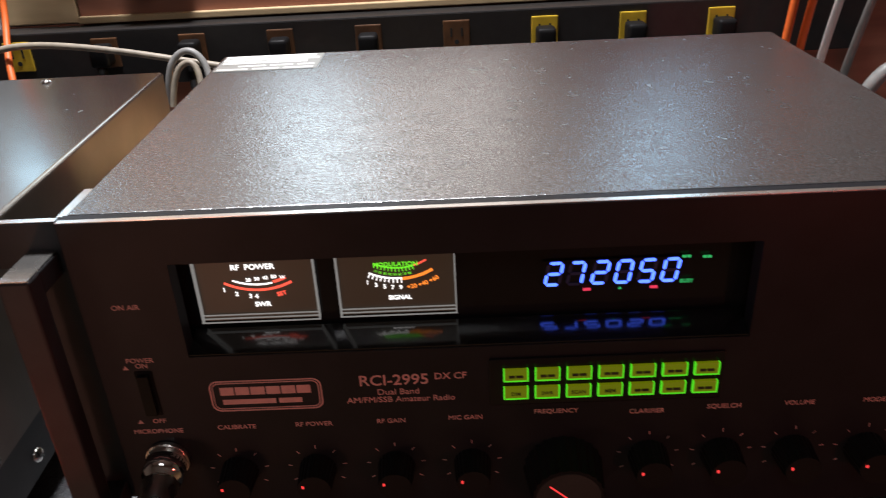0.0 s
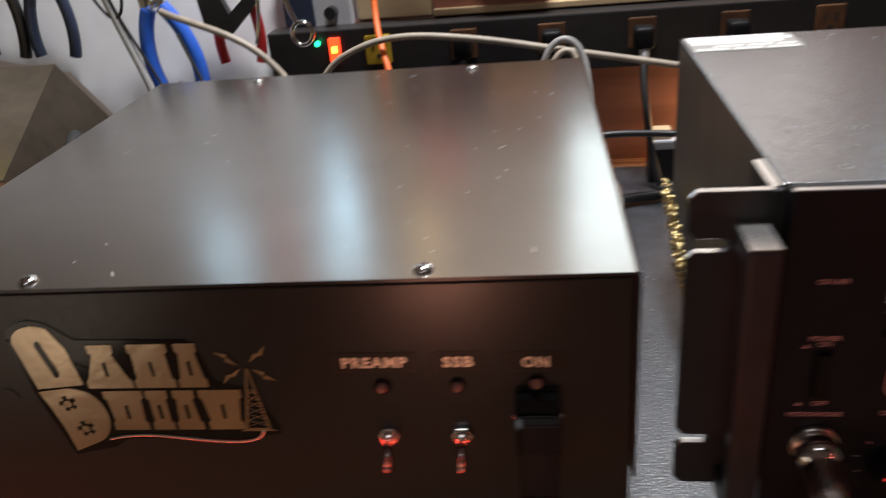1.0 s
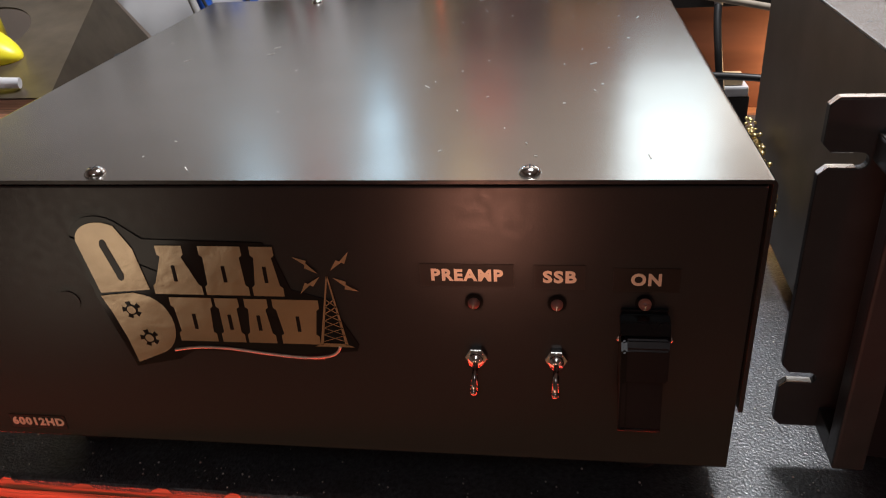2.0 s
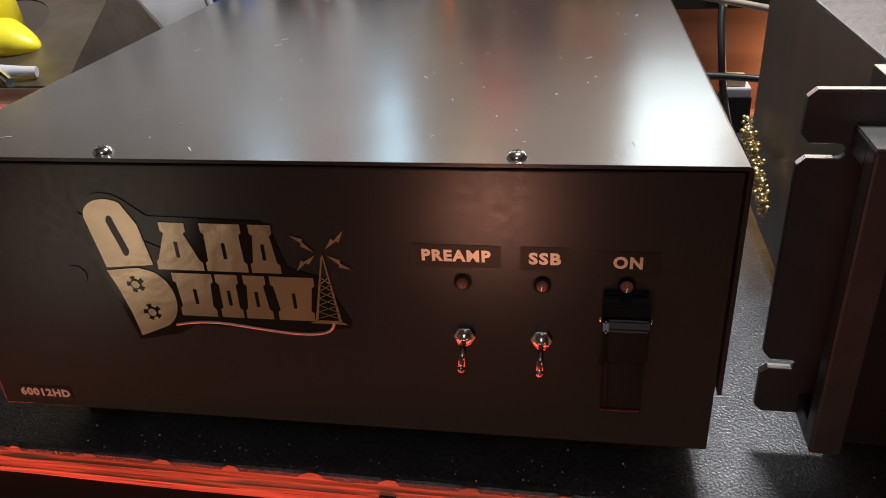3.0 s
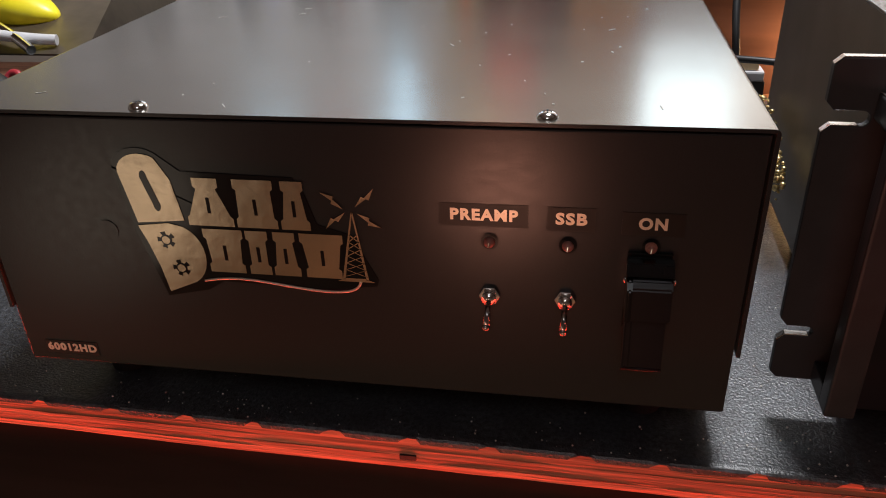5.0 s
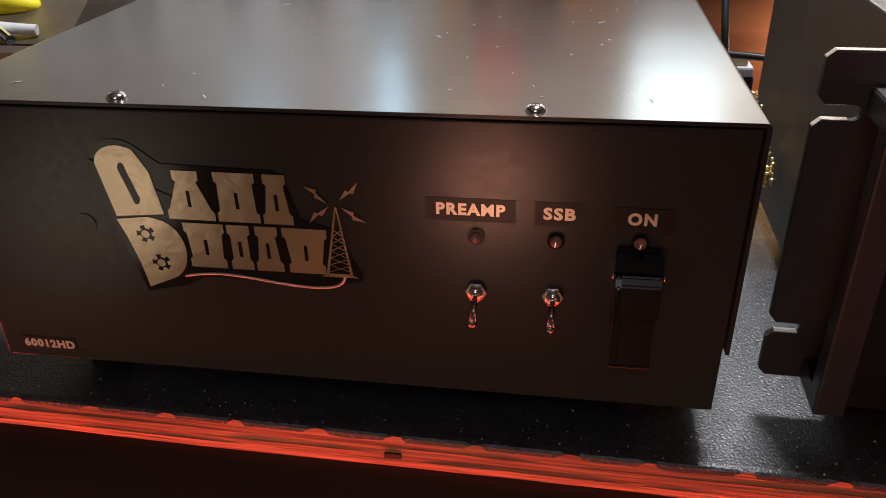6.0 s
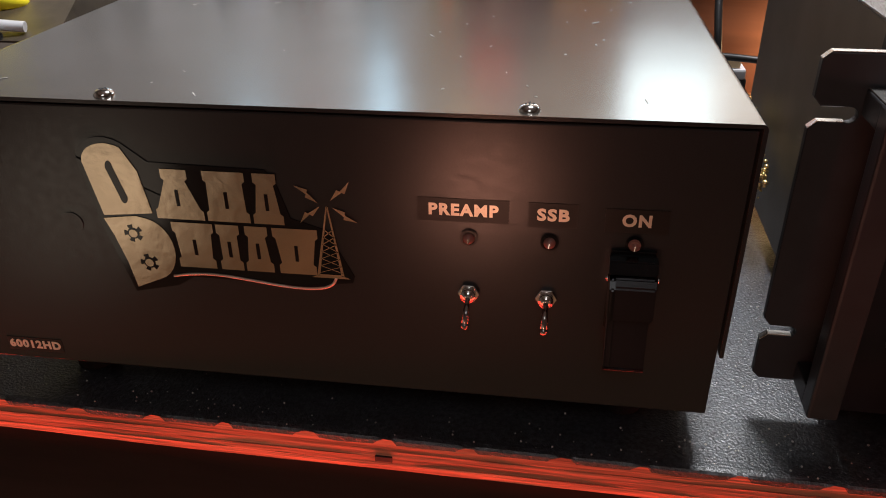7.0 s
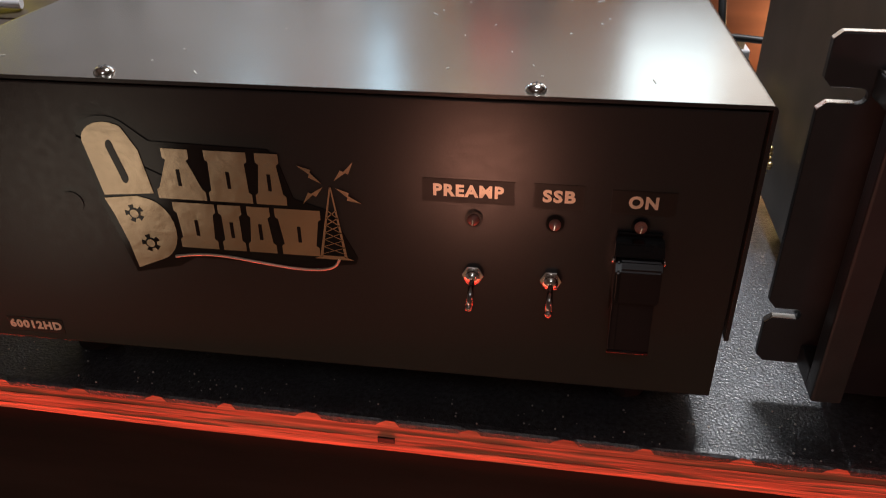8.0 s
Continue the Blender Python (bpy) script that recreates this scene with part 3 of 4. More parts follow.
def meter(rad, x0, x1, z0, z1, left):
    """A lit moving-coil meter behind the window."""
    mt = part("meter", box(x0, x1, 0.0030, 0.0042, z0, z1 + 0.008), M["meter"], rad, "backlit meter with a curved scale")
    fr = bmesh.new()
    for k, e in enumerate((0.0, 0.0016, 0.0030)):
        box(x0 - 0.0008 + e * 0.2, x1 + 0.0008 - e * 0.2, 0.0006 + k * 0.0006, 0.0012 + k * 0.0006, z0 + e, z0 + e + 0.0004, 0, fr)
    box(x0 - 0.0006, x0, 0.0006, 0.0030, z0, z1 + 0.008, 0, fr)
    box(x1, x1 + 0.0006, 0.0006, 0.0030, z0, z1 + 0.008, 0, fr)
    part("bezel", fr, M["bezel"], mt, "bezel lines, glowing for the meter light on them")
    cx, cz, y = (x0 + x1) / 2 + 0.001, z0 + 0.0440, 0.0026
    h = math.pi * 1.5

    def band(r, w, s0, s1, mat):
        part("scale_line", ribbon(cx, cz, r, r + w, h + s0, h + s1, y, y + 0.0002), mat, mt)

    if left:
        words("RF  POWER", 0.0036, cx - 0.0015, y, z0 + 0.0262, M["m_white"], mt, 0.00006)
        band(0.0260, 0.0008, -0.42, 0.22, M["m_white"])
        band(0.0285, 0.0011, -0.52, 0.50, M["m_red"])
        band(0.0255, 0.0012, 0.24, 0.46, M["m_red"])
        for k, ch in enumerate(("20", "30", "40", "50")):
            words(ch, 0.0023, cx - 0.004 + 0.0036 * k, y, cz - 0.0240 + 0.0004 * k, M["m_white"], mt, 0.00005)
        words("W", 0.0023, cx + 0.0105, y, cz - 0.0232, M["m_white"], mt)
        for ch, a in (("1", -0.48), ("2", -0.31), ("3", -0.13), ("4", -0.05)):
            words(ch, 0.0030, cx + 0.0322 * math.sin(a), y, cz - 0.0322 * math.cos(a), M["m_white"], mt, 0.00006)
        words("SET", 0.0027, cx + 0.0092, y, cz - 0.0312, M["m_red"], mt, 0.00006, turn=14)
        words("SWR", 0.0032, cx + 0.0005, y, z0 + 0.0078, M["m_white"], mt, 0.00008)
    else:
        words("MODULATION", 0.0028, cx - 0.001, y, cz - 0.0197, M["m_green"], mt, 0.00006)
        band(0.0212, 0.0007, -0.46, 0.30, M["m_green"])
        teeth = bmesh.new()
        for k in range(12):
            a = -0.45 + 0.066 * k
            slab([(cx + (0.0217 + d) * math.sin(a + e), cz - (0.0217 + d) * math.cos(a + e)) for d, e in ((0, -0.010), (0.0016, -0.010), (0.0016, 0.010), (0, 0.010))], y, y + 0.0002, teeth)
        part("scale_ticks", teeth, M["m_green"], mt)
        for k in range(8):
            a = -0.40 + 0.085 * k
            words("%d0" % (k + 1), 0.0015, cx + 0.0246 * math.sin(a), y, cz - 0.0246 * math.cos(a), M["m_green"], mt, turn=math.degrees(a))
        band(0.0212, 0.0007, 0.30, 0.58, M["m_red"])
        band(0.0262, 0.0008, -0.48, 0.05, M["m_white"])
        band(0.0262, 0.0013, 0.05, 0.56, M["m_orange"])
        ticks = bmesh.new()
        for k in range(9):
            a = -0.46 + 0.062 * k
            slab([(cx + (0.0262 + d) * math.sin(a + e), cz - (0.0262 + d) * math.cos(a + e)) for d, e in ((0, -0.008), (0.0026, -0.008), (0.0026, 0.008), (0, 0.008))], y, y + 0.0002, ticks)
        part("scale_ticks", ticks, M["m_white"], mt)
        for ch, a in (("1", -0.44), ("3", -0.32), ("5", -0.20), ("7", -0.09), ("9", 0.02)):
            words(ch, 0.0028, cx + 0.0310 * math.sin(a), y, cz - 0.0310 * math.cos(a), M["m_white"], mt, 0.00005)
        for ch, a in (("+20", 0.17), ("+40", 0.33), ("+60", 0.49)):
            words(ch, 0.0027, cx + 0.0312 * math.sin(a), y, cz - 0.0312 * math.cos(a), M["m_orange"], mt, 0.00006, turn=math.degrees(a))
        words("SIGNAL", 0.0029, cx, y, z0 + 0.0080, M["m_white"], mt, 0.00007)


def knob(rad, x, z, r, length, lit=True, ticks=True):
    bm = rod((x, PF - length, z), (x, PF, z), r * 0.88, r, 48)
    for i, v in enumerate(bm.verts):
        a = math.atan2(v.co.z - z, v.co.x - x)
        q = 1.0 - 0.05 * (round(a / (2 * math.pi) * 48) % 2)
        v.co.x, v.co.z = x + (v.co.x - x) * q, z + (v.co.z - z) * q
    k = part("knob", bm, M["knob"], rad, "black fluted control knob")
    if lit:
        # Glowing mark put in for the red light that shows on the knob
        part("red_light_mark", slab([(x - r * 0.62, z + r * 0.10), (x - r * 0.50, z + r * 0.10), (x - r * 0.50, z + r * 0.26), (x - r * 0.62, z + r * 0.26)], PF - length - 0.0003, PF - length + 0.0004), M["dot"], k, "small glowing mark for red light on the knob")
    if ticks:
        for i in range(7):
            a = math.radians(-120 + 40 * i)
            u, v = math.sin(a), math.cos(a)
            q = r + 0.0032
            bm = slab([(x + q * u - 0.0002 * v, z + q * v + 0.0002 * u), (x + q * u + 0.0002 * v, z + q * v - 0.0002 * u), (x + (q + 0.0018) * u + 0.0002 * v, z + (q + 0.0018) * v - 0.0002 * u), (x + (q + 0.0018) * u - 0.0002 * v, z + (q + 0.0018) * v + 0.0002 * u)], PF - 0.0002, PF)
            part("dial_tick", bm, M["ink"], rad)


def frame_plate(x0, x1, z0, z1, r, w, y0, y1):
    """A rounded outline as a thin raised line."""
    def rounded(x0, x1, z0, z1, r):
        p = []
        for cx, cz, a in ((x1 - r, z1 - r, 0), (x0 + r, z1 - r, 0.5), (x0 + r, z0 + r, 1.0), (x1 - r, z0 + r, 1.5)):
            p += arc(cx, cz, r, r, math.pi * a, math.pi * (a + 0.5), 5)
        return p
    o, i = rounded(x0, x1, z0, z1, r), rounded(x0 + w, x1 - w, z0 + w, z1 - w, max(r - w, 0.0004))
    bm = bmesh.new()
    vo, vi = [bm.verts.new((x, y0, z)) for x, z in o], [bm.verts.new((x, y0, z)) for x, z in i]
    n = len(o)
    fs = [bm.faces.new((vo[k], vo[(k + 1) % n], vi[(k + 1) % n], vi[k])) for k in range(n)]
    ext = bmesh.ops.extrude_face_region(bm, geom=fs)
    for v in ext["geom"]:
        if isinstance(v, bmesh.types.BMVert):
            v.co.y = y1
    return bm


def rack_ear(rad, right=False):
    """A slotted ear plate with a return flange."""
    def mx(x):
        return RW - x if right else x
    l, c, z0, z1, up, low = -0.0355, 0.003, 0.0215, 0.1708, 0.1440, 0.0452
    pts = [(-0.004, z1), (l + c, z1), (l, z1 - c), (l, up + 0.0095), (l + c, up + 0.0062)]
    pts += arc(l + 0.0135, up + 0.0031, 0.0031, 0.0031, math.pi / 2, -math.pi / 2, 8)
    pts += [(l + c, up), (l, up - c), (l, low + 0.0085), (l + c, low + 0.0050)]
    pts += arc(l + 0.0115, low + 0.0025, 0.0025, 0.0025, math.pi / 2, -math.pi / 2, 8)
    pts += [(l + c, low), (l, low - c), (l, z0 + c), (l + c, z0), (-0.004, z0)]
    bm = slab([(mx(x), z) for x, z in pts], -0.0030, 0.0010)
    fl = (mx(-0.0050), mx(-0.0008))
    box(min(fl), max(fl), -0.0030, 0.031, z0, z1, 0, bm)
    bmesh.ops.bevel(bm, geom=[e for e in bm.edges if len(e.link_faces) == 2 and e.calc_face_angle(0) > 1.0], offset=0.0004, segments=1, affect="EDGES")
    ear = part("rack_ear", bm, M["ear"], rad, "black slotted rack ear")
    fx = sorted((mx(-0.004), mx(l + c)))
    strips = [box(fx[0], fx[1], -0.0027, 0.0007, z1 + 0.0001, z1 + 0.0004), box(min(fl), max(fl), 0.0011, 0.0305, z1 + 0.0001, z1 + 0.0004)]
    for zz in (up, low):
        ex = sorted((mx(l + c), mx(l + 0.0125)))
        strips.append(box(ex[0], ex[1], -0.0027, 0.0007, zz + 0.0001, zz + 0.0004))
    for zz in (z1, up, low):
        q = [(l, zz - c + 0.0002), (l + c, zz + 0.0001), (l + c, zz + 0.0004), (l, zz - c + 0.0006)]
        strips.append(slab([(mx(x), z) for x, z in q], -0.0027, 0.0007))
    for bm_ in strips:
        part("bare_edge", bm_, M["steel"], ear, "bare bright cut edge")
    # handle
    hx = sorted((mx(-0.0182), mx(-0.0060)))
    hb = bmesh.new()
    box(hx[0], hx[1], -0.0295, -0.0195, 0.022, 0.1580, 0.0012, hb)
    box(hx[0], hx[1], -0.0205, -0.0030, 0.1475, 0.1578, 0.0008, hb)
    box(hx[0], hx[1], -0.0205, -0.0030, 0.0222, 0.0325, 0.0008, hb)
    hd = part("handle", hb, M["ear"], ear, "dark bar handle")
    part("handle_end", box(hx[0] + 0.0004, hx[1] - 0.0004, -0.0290, -0.0035, 0.1579, 0.1584), M["steel"], hd, "bright strip on the handle end")


def transceiver():
    rad = thing("transceiver", "black base-station radio with two lit meters and blue digits", "radio", RAD)
    cov = bmesh.new()
    box(0.0, RW, 0.0, RD, RT - 0.0016, RT, 0.0006, cov)
    part("top_cover", cov, M["wrinkle"], rad, "black leather-textured top cover")
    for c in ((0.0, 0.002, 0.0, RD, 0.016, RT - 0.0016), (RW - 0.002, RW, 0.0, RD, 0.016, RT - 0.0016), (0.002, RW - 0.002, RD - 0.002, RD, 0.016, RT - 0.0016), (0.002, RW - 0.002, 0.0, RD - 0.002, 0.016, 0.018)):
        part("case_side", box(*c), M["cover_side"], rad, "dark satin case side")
    for x in (0.04, RW - 0.04):
        for y in (0.03, RD - 0.04):
            part("foot", rod((x, y, 0.0), (x, y, 0.016), 0.011, 0.012, 24), M["rubber"], rad, "black rubber foot")
    # front panel with the window opening
    wx0, wx1, wz0, wz1 = 0.040, 0.2740, 0.1085, 0.1538
    px0, px1, pz0, pz1 = 0.0005, RW - 0.0005, 0.014, 0.1735
    fp = bmesh.new()
    box(px0, wx0, PF, PB, pz0, pz1, 0, fp)
    box(wx1, px1, PF, PB, pz0, pz1, 0, fp)
    box(wx0, wx1, PF, PB, wz1, pz1, 0, fp)
    box(wx0, wx1, PF, PB, pz0, wz0, 0, fp)
    bmesh.ops.remove_doubles(fp, verts=fp.verts[:], dist=1e-5)
    part("front_panel", fp, M["radio_panel"], rad, "black front panel with red-lit print")
    part("panel_edge", box(px0, px1, PF + 0.0004, PF + 0.0032, pz1 + 0.0001, pz1 + 0.0005), M["steel"], rad, "bare aluminium upper edge")
    part("window_back", box(wx0 - 0.004, wx1 + 0.004, 0.0045, 0.0060, wz0 - 0.004, wz1 + 0.004), M["gloss"], rad, "dark glossy display window")
    sl = bmesh.new()
    slope = [(PF + 0.0006, wz0 + 0.0002), (PF + 0.0006, wz0 + 0.0008), (0.0022, 0.1142), (0.0022, wz0 + 0.0002)]
    ends = [[sl.verts.new((x, y, z)) for y, z in slope] for x in (wx0 + 0.0003, wx1 - 0.0003)]
    sl.faces.new(ends[0]), sl.faces.new(ends[1][::-1])
    for k in range(4):
        sl.faces.new((ends[0][k], ends[1][k], ends[1][(k + 1) % 4], ends[0][(k + 1) % 4]))
    part("window_ledge", sl, M["ledge"], rad, "glossy black ledge below the meters")
    meter(rad, 0.0450, 0.0945, 0.1175, 0.1470, True)
    meter(rad, 0.1045, 0.1530, 0.1180, 0.1470, False)
    for i, ch_ in enumerate("272050"):
        seven(ch_, 0.1908 + 0.0097 * i - (0.0004 if i == 1 else 0), 0.1290, 0.0104, rad)
    for cx, cz in ((0.2490, 0.1405), (0.2575, 0.1400)):
        bars(cx - 0.0018, 0.0028, cz, (0.0016, 0.0017), 0.0003, 0.0012, M["ind_green"], rad, "indicator_print")
    words("BUSY", 0.0024, 0.2500, 0.0028, 0.1285, M["ind_green"], rad, 0.00005)
    for cx, m_ in ((0.2085, "ind_red"), (0.2365, "ind_red")):
        bars(cx - 0.0016, 0.0028, 0.1262, (0.0032,), 0, 0.0013, M[m_], rad, "indicator_print")
    part("indicator_print", slab([(0.2215, 0.1258), (0.2232, 0.1258), (0.2224, 0.1270)], 0.0026, 0.0028), M["ind_green"], rad)
    # keypad
    kp = part("keypad", box(0.1660, 0.2650, PF - 0.0012, PF, 0.0775, 0.1022, 0.0005), M["gloss"], rad, "black keypad with green lit keys")
    legend = [[None] * 7, ["DIM", "SWR", "SCAN", "MEM", None, None, None]]
    for row in range(2):
        for col in range(7):
            cx, cz = 0.1772 + 0.01335 * col, 0.0948 - 0.0095 * row
            key = part("key", box(cx - 0.0050, cx + 0.0050, PF - 0.0030, PF - 0.0012, cz - 0.0030, cz + 0.0028, 0.0005), M["key"], kp, "lit green key")
            glows = bmesh.new()
            box(cx - 0.0053, cx - 0.0047, PF - 0.0033, PF - 0.0016, cz - 0.0032, cz + 0.0030, 0, glows)
            box(cx + 0.0047, cx + 0.0053, PF - 0.0033, PF - 0.0016, cz - 0.0032, cz + 0.0030, 0, glows)
            box(cx - 0.0045, cx + 0.0045, PF - 0.0033, PF - 0.0028, cz - 0.0032, cz - 0.0027, 0, glows)
            part("key_edge", glows, M["key_edge"], key)
            if legend[row][col]:
                words(legend[row][col], 0.0026, cx, PF - 0.0031, cz - 0.0004, M["rubber"], key, 0.00004, wide=0.9)
            else:
                bars(cx - 0.0030, PF - 0.0031, cz - 0.0006, (0.0026, 0.0030), 0.0004, 0.0013, M["rubber"], key)
    # emblem plate drawn as plain shapes
    pl = part("emblem_plate", frame_plate(0.0455, 0.0940, 0.0790, 0.0955, 0.0040, 0.0006, PF - 0.0003, PF), M["ink"], rad, "rounded outline with plain bars")
    part("emblem_line", frame_plate(0.0467, 0.0928, 0.0802, 0.0943, 0.0030, 0.0004, PF - 0.0003, PF), M["ink"], pl)
    bars(0.0500, PF, 0.0898, (0.0060, 0.0060, 0.0062, 0.0060, 0.0060, 0.0060), 0.0006, 0.0042, M["ink"], pl, "emblem_bar")
    bars(0.0505, PF, 0.0840, (0.0230, 0.0100), 0.0014, 0.0026, M["ink"], pl, "emblem_bar")
    words("RCI-2995", 0.0078, 0.1252, PF, 0.0925, M["ink"], rad, 0.00006)
    words("DX CF", 0.0048, 0.1495, PF, 0.0938, M["ink"], rad, 0.00003)
    words("Dual Band", 0.0044, 0.1268, PF, 0.0863, M["ink"], rad)
    words("AM/FM/SSB Amateur Radio", 0.0042, 0.1277, PF, 0.0822, M["ink"], rad)
    for s, x, z in (("CALIBRATE", 0.054, 0.0698), ("RF POWER", 0.0883, 0.0700), ("RF GAIN", 0.1225, 0.0702), ("MIC GAIN", 0.1552, 0.0706), ("FREQUENCY", 0.1948, 0.0724), ("CLARIFIER", 0.2344, 0.0706), ("SQUELCH", 0.2679, 0.0718), ("VOLUME", 0.3004, 0.0722), ("MODE", 0.3325, 0.0724), ("MICROPHONE", 0.0190, 0.0690), ("POWER", 0.0190, 0.1078), ("ON", 0.0192, 0.1050), ("OFF", 0.0206, 0.0748), ("ON AIR", 0.0190, 0.1345)):
        words(s, 0.0034, x, PF, z, M["ink"], rad)
    for z in (0.1043, 0.0748):
        part("mark", slab([(0.0110, z - 0.001), (0.0134, z - 0.001), (0.0122, z + 0.001)], PF - 0.0002, PF), M["ink"], rad)
    sw = part("power_switch", box(0.0155, 0.0230, PF - 0.0006, PF, 0.0785, 0.1025, 0.0004), M["gloss"], rad, "black rocker power switch")
    part("rocker", slab([(0.0168, 0.0800), (0.0217, 0.0800), (0.0217, 0.1010), (0.0168, 0.1010)], PF - 0.0030, PF - 0.0006), M["gloss"], sw)
    for x in (0.0515, 0.0872, 0.1230, 0.1575):
        knob(rad, x, 0.0440, 0.0085, 0.014)
    knob(rad, 0.1985, 0.0400, 0.0180, 0.020, lit=False, ticks=False)
    part("dial_face", rod((0.1985, PF - 0.0204, 0.0400), (0.1985, PF - 0.0199, 0.0400), 0.0140, seg=40), M["rubber"], rad, "dull dark face of the tuning dial")
    part("dial_pointer", slab([(0.1900, 0.0470), (0.1906, 0.0474), (0.1985, 0.0400), (0.1980, 0.0396)], PF - 0.0207, PF - 0.0204), M["dot"], rad, "thin red line on the dial")
    knob(rad, 0.2365, 0.0450, 0.0090, 0.014)
    for x in (0.2690, 0.3010, 0.3330):
        knob(rad, x, 0.0450, 0.0090, 0.014)
    # microphone plug in its socket
    mx, mz = 0.0205, 0.0535
    sock = part("microphone_socket", rod((mx, PF - 0.0030, mz), (mx, PF, mz), 0.0098, seg=32, bevel=0.0006), M["steel"], rad, "metal microphone socket with its plug")
    part("locking_ring", rod((mx, PF - 0.0130, mz - 0.0020), (mx, PF - 0.0030, mz), 0.0088, 0.0094, 32, bevel=0.0010), M["chrome"], sock, "knurled ring", True)
    part("plug_body", rod((mx, PF - 0.0420, mz - 0.0120), (mx, PF - 0.0130, mz - 0.0020), 0.0062, 0.0080, 28, bevel=0.0010), M["steel"], sock, "plug shell", True)
    tube([(mx, PF - 0.040, mz - 0.011), (mx, PF - 0.060, mz - 0.022), (mx + 0.002, PF - 0.070, -0.03), (mx + 0.01, PF - 0.072, -0.20)], 0.0034, M["black_cable"], "microphone_cord", sock, "black cord hanging over the bench edge")
    # rating label on the cover
    lb = part("rating_label", box(0.0020, 0.0690, RD - 0.043, RD - 0.003, RT, RT + 0.0003), M["label_grey"], rad, "grey rating label with white printed rows")
    for k, spans in enumerate((((0.004, 0.024), (0.027, 0.044), (0.047, 0.066)), ((0.016, 0.034), (0.037, 0.052), (0.055, 0.066)), ((0.004, 0.060),), ((0.003, 0.067),), ((0.003, 0.064),))):
        for a, b in spans:
            part("print_bar", box(a, b, RD - 0.0405 + 0.0078 * k, RD - (0.0372 if k < 2 else 0.0345) + 0.0078 * k, RT + 0.0003, RT + 0.0004), M["paper"], lb)
    # Added chrome rod that stands in for a bluish highlight here
    part("back_edge_glint", rod((0.172, RD + 0.002, RT - 0.004), (0.190, RD + 0.002, RT - 0.004), 0.0028, seg=16), M["chrome"], rad, "chrome rod added for a glint at the back edge", True)
    rack_ear(rad)
    rack_ear(rad, True)
    return rad


transceiver()


# ---- back of the bench ----
def back_panel():
    tagged(finish("trim_back_board", box(-0.50, 0.9, 0.532, 0.545, -0.02, 0.158, 0.001), M["mahogany"]), "stained wooden board behind the bench", "", "", "structure")
    tagged(finish("trim_pine_board", box(-0.425, -0.352, 0.530, 0.548, 0.159, 0.27, 0.001), M["pine"]), "raw pine board above the socket strip", "", "", "structure")
    tagged(finish("trim_stained_board", box(-0.350, 0.9, 0.530, 0.548, 0.159, 0.275, 0.001), M["mahogany"]), "red-brown stained board above the socket strip", "", "", "structure")
    # Board out of view, added so the radio cover reflects less bright wall
    tagged(finish("trim_reflection_blocker", box(0.120, 0.9, 0.532, 0.546, 0.276, 0.350, 0.001), M["mahogany"]), "unseen stained board added to darken reflections in the radio cover", "", "", "structure")
    tagged(finish("trim_lower_edge", box(-0.350, 0.9, 0.522, 0.530, 0.159, 0.165, 0.001), M["pine"]), "pale lower edge of the stained board", "", "", "structure")


def socket_strip():
    st = thing("socket_strip", "long black power strip with brown and yellow sockets", "power strip")
    part("housing", box(-0.512, 0.40, 0.498, 0.528, 0.104, 0.157, 0.0015), M["strip"], st)
    rk = part("rocker_switch", box(-0.451, -0.440, 0.494, 0.498, 0.127, 0.150, 0.001), M["led_red"], st, "glowing red rocker switch")
    part("hot_spot", box(-0.448, -0.443, 0.4932, 0.494, 0.136, 0.142), M["led_hot"], rk)
    for i in range(9):
        x = -0.403 + 0.0832 * i
        yel = i in (0, 6, 7, 8)
        s = part("socket", box(x - 0.0125, x + 0.0125, 0.4955, 0.498, 0.122, 0.150, 0.0012), M["socket_y" if yel else "socket"], st, "yellow socket" if yel else "brown socket")
        sl = bmesh.new()
        for dx in (-0.005, 0.005):
            box(x + dx - 0.0009, x + dx + 0.0009, 0.4950, 0.4955, 0.135, 0.143, 0, sl)
        rod((x, 0.4950, 0.130), (x, 0.4955, 0.130), 0.0022, seg=14, bm=sl)
        part("slots", sl, M["rubber"], s)


def plug(x, z, path, mat, label, relief="knob"):
    p = thing("power_plug", label, "plug")
    bm = bmesh.new()
    box(x - 0.009, x + 0.009, 0.476, 0.4952, z - 0.012, z + 0.008, 0.004, bm, 3)
    part("plug_body", bm, M["knob"], p, "", True)
    part("strain_relief", rod((x, 0.482, z - 0.010), (x, 0.478, z - 0.026), 0.005, 0.0035, 16), M[relief], p, "", True)
    tube([(x, 0.479, z - 0.024)] + path, 0.0034, mat, "cord", p)


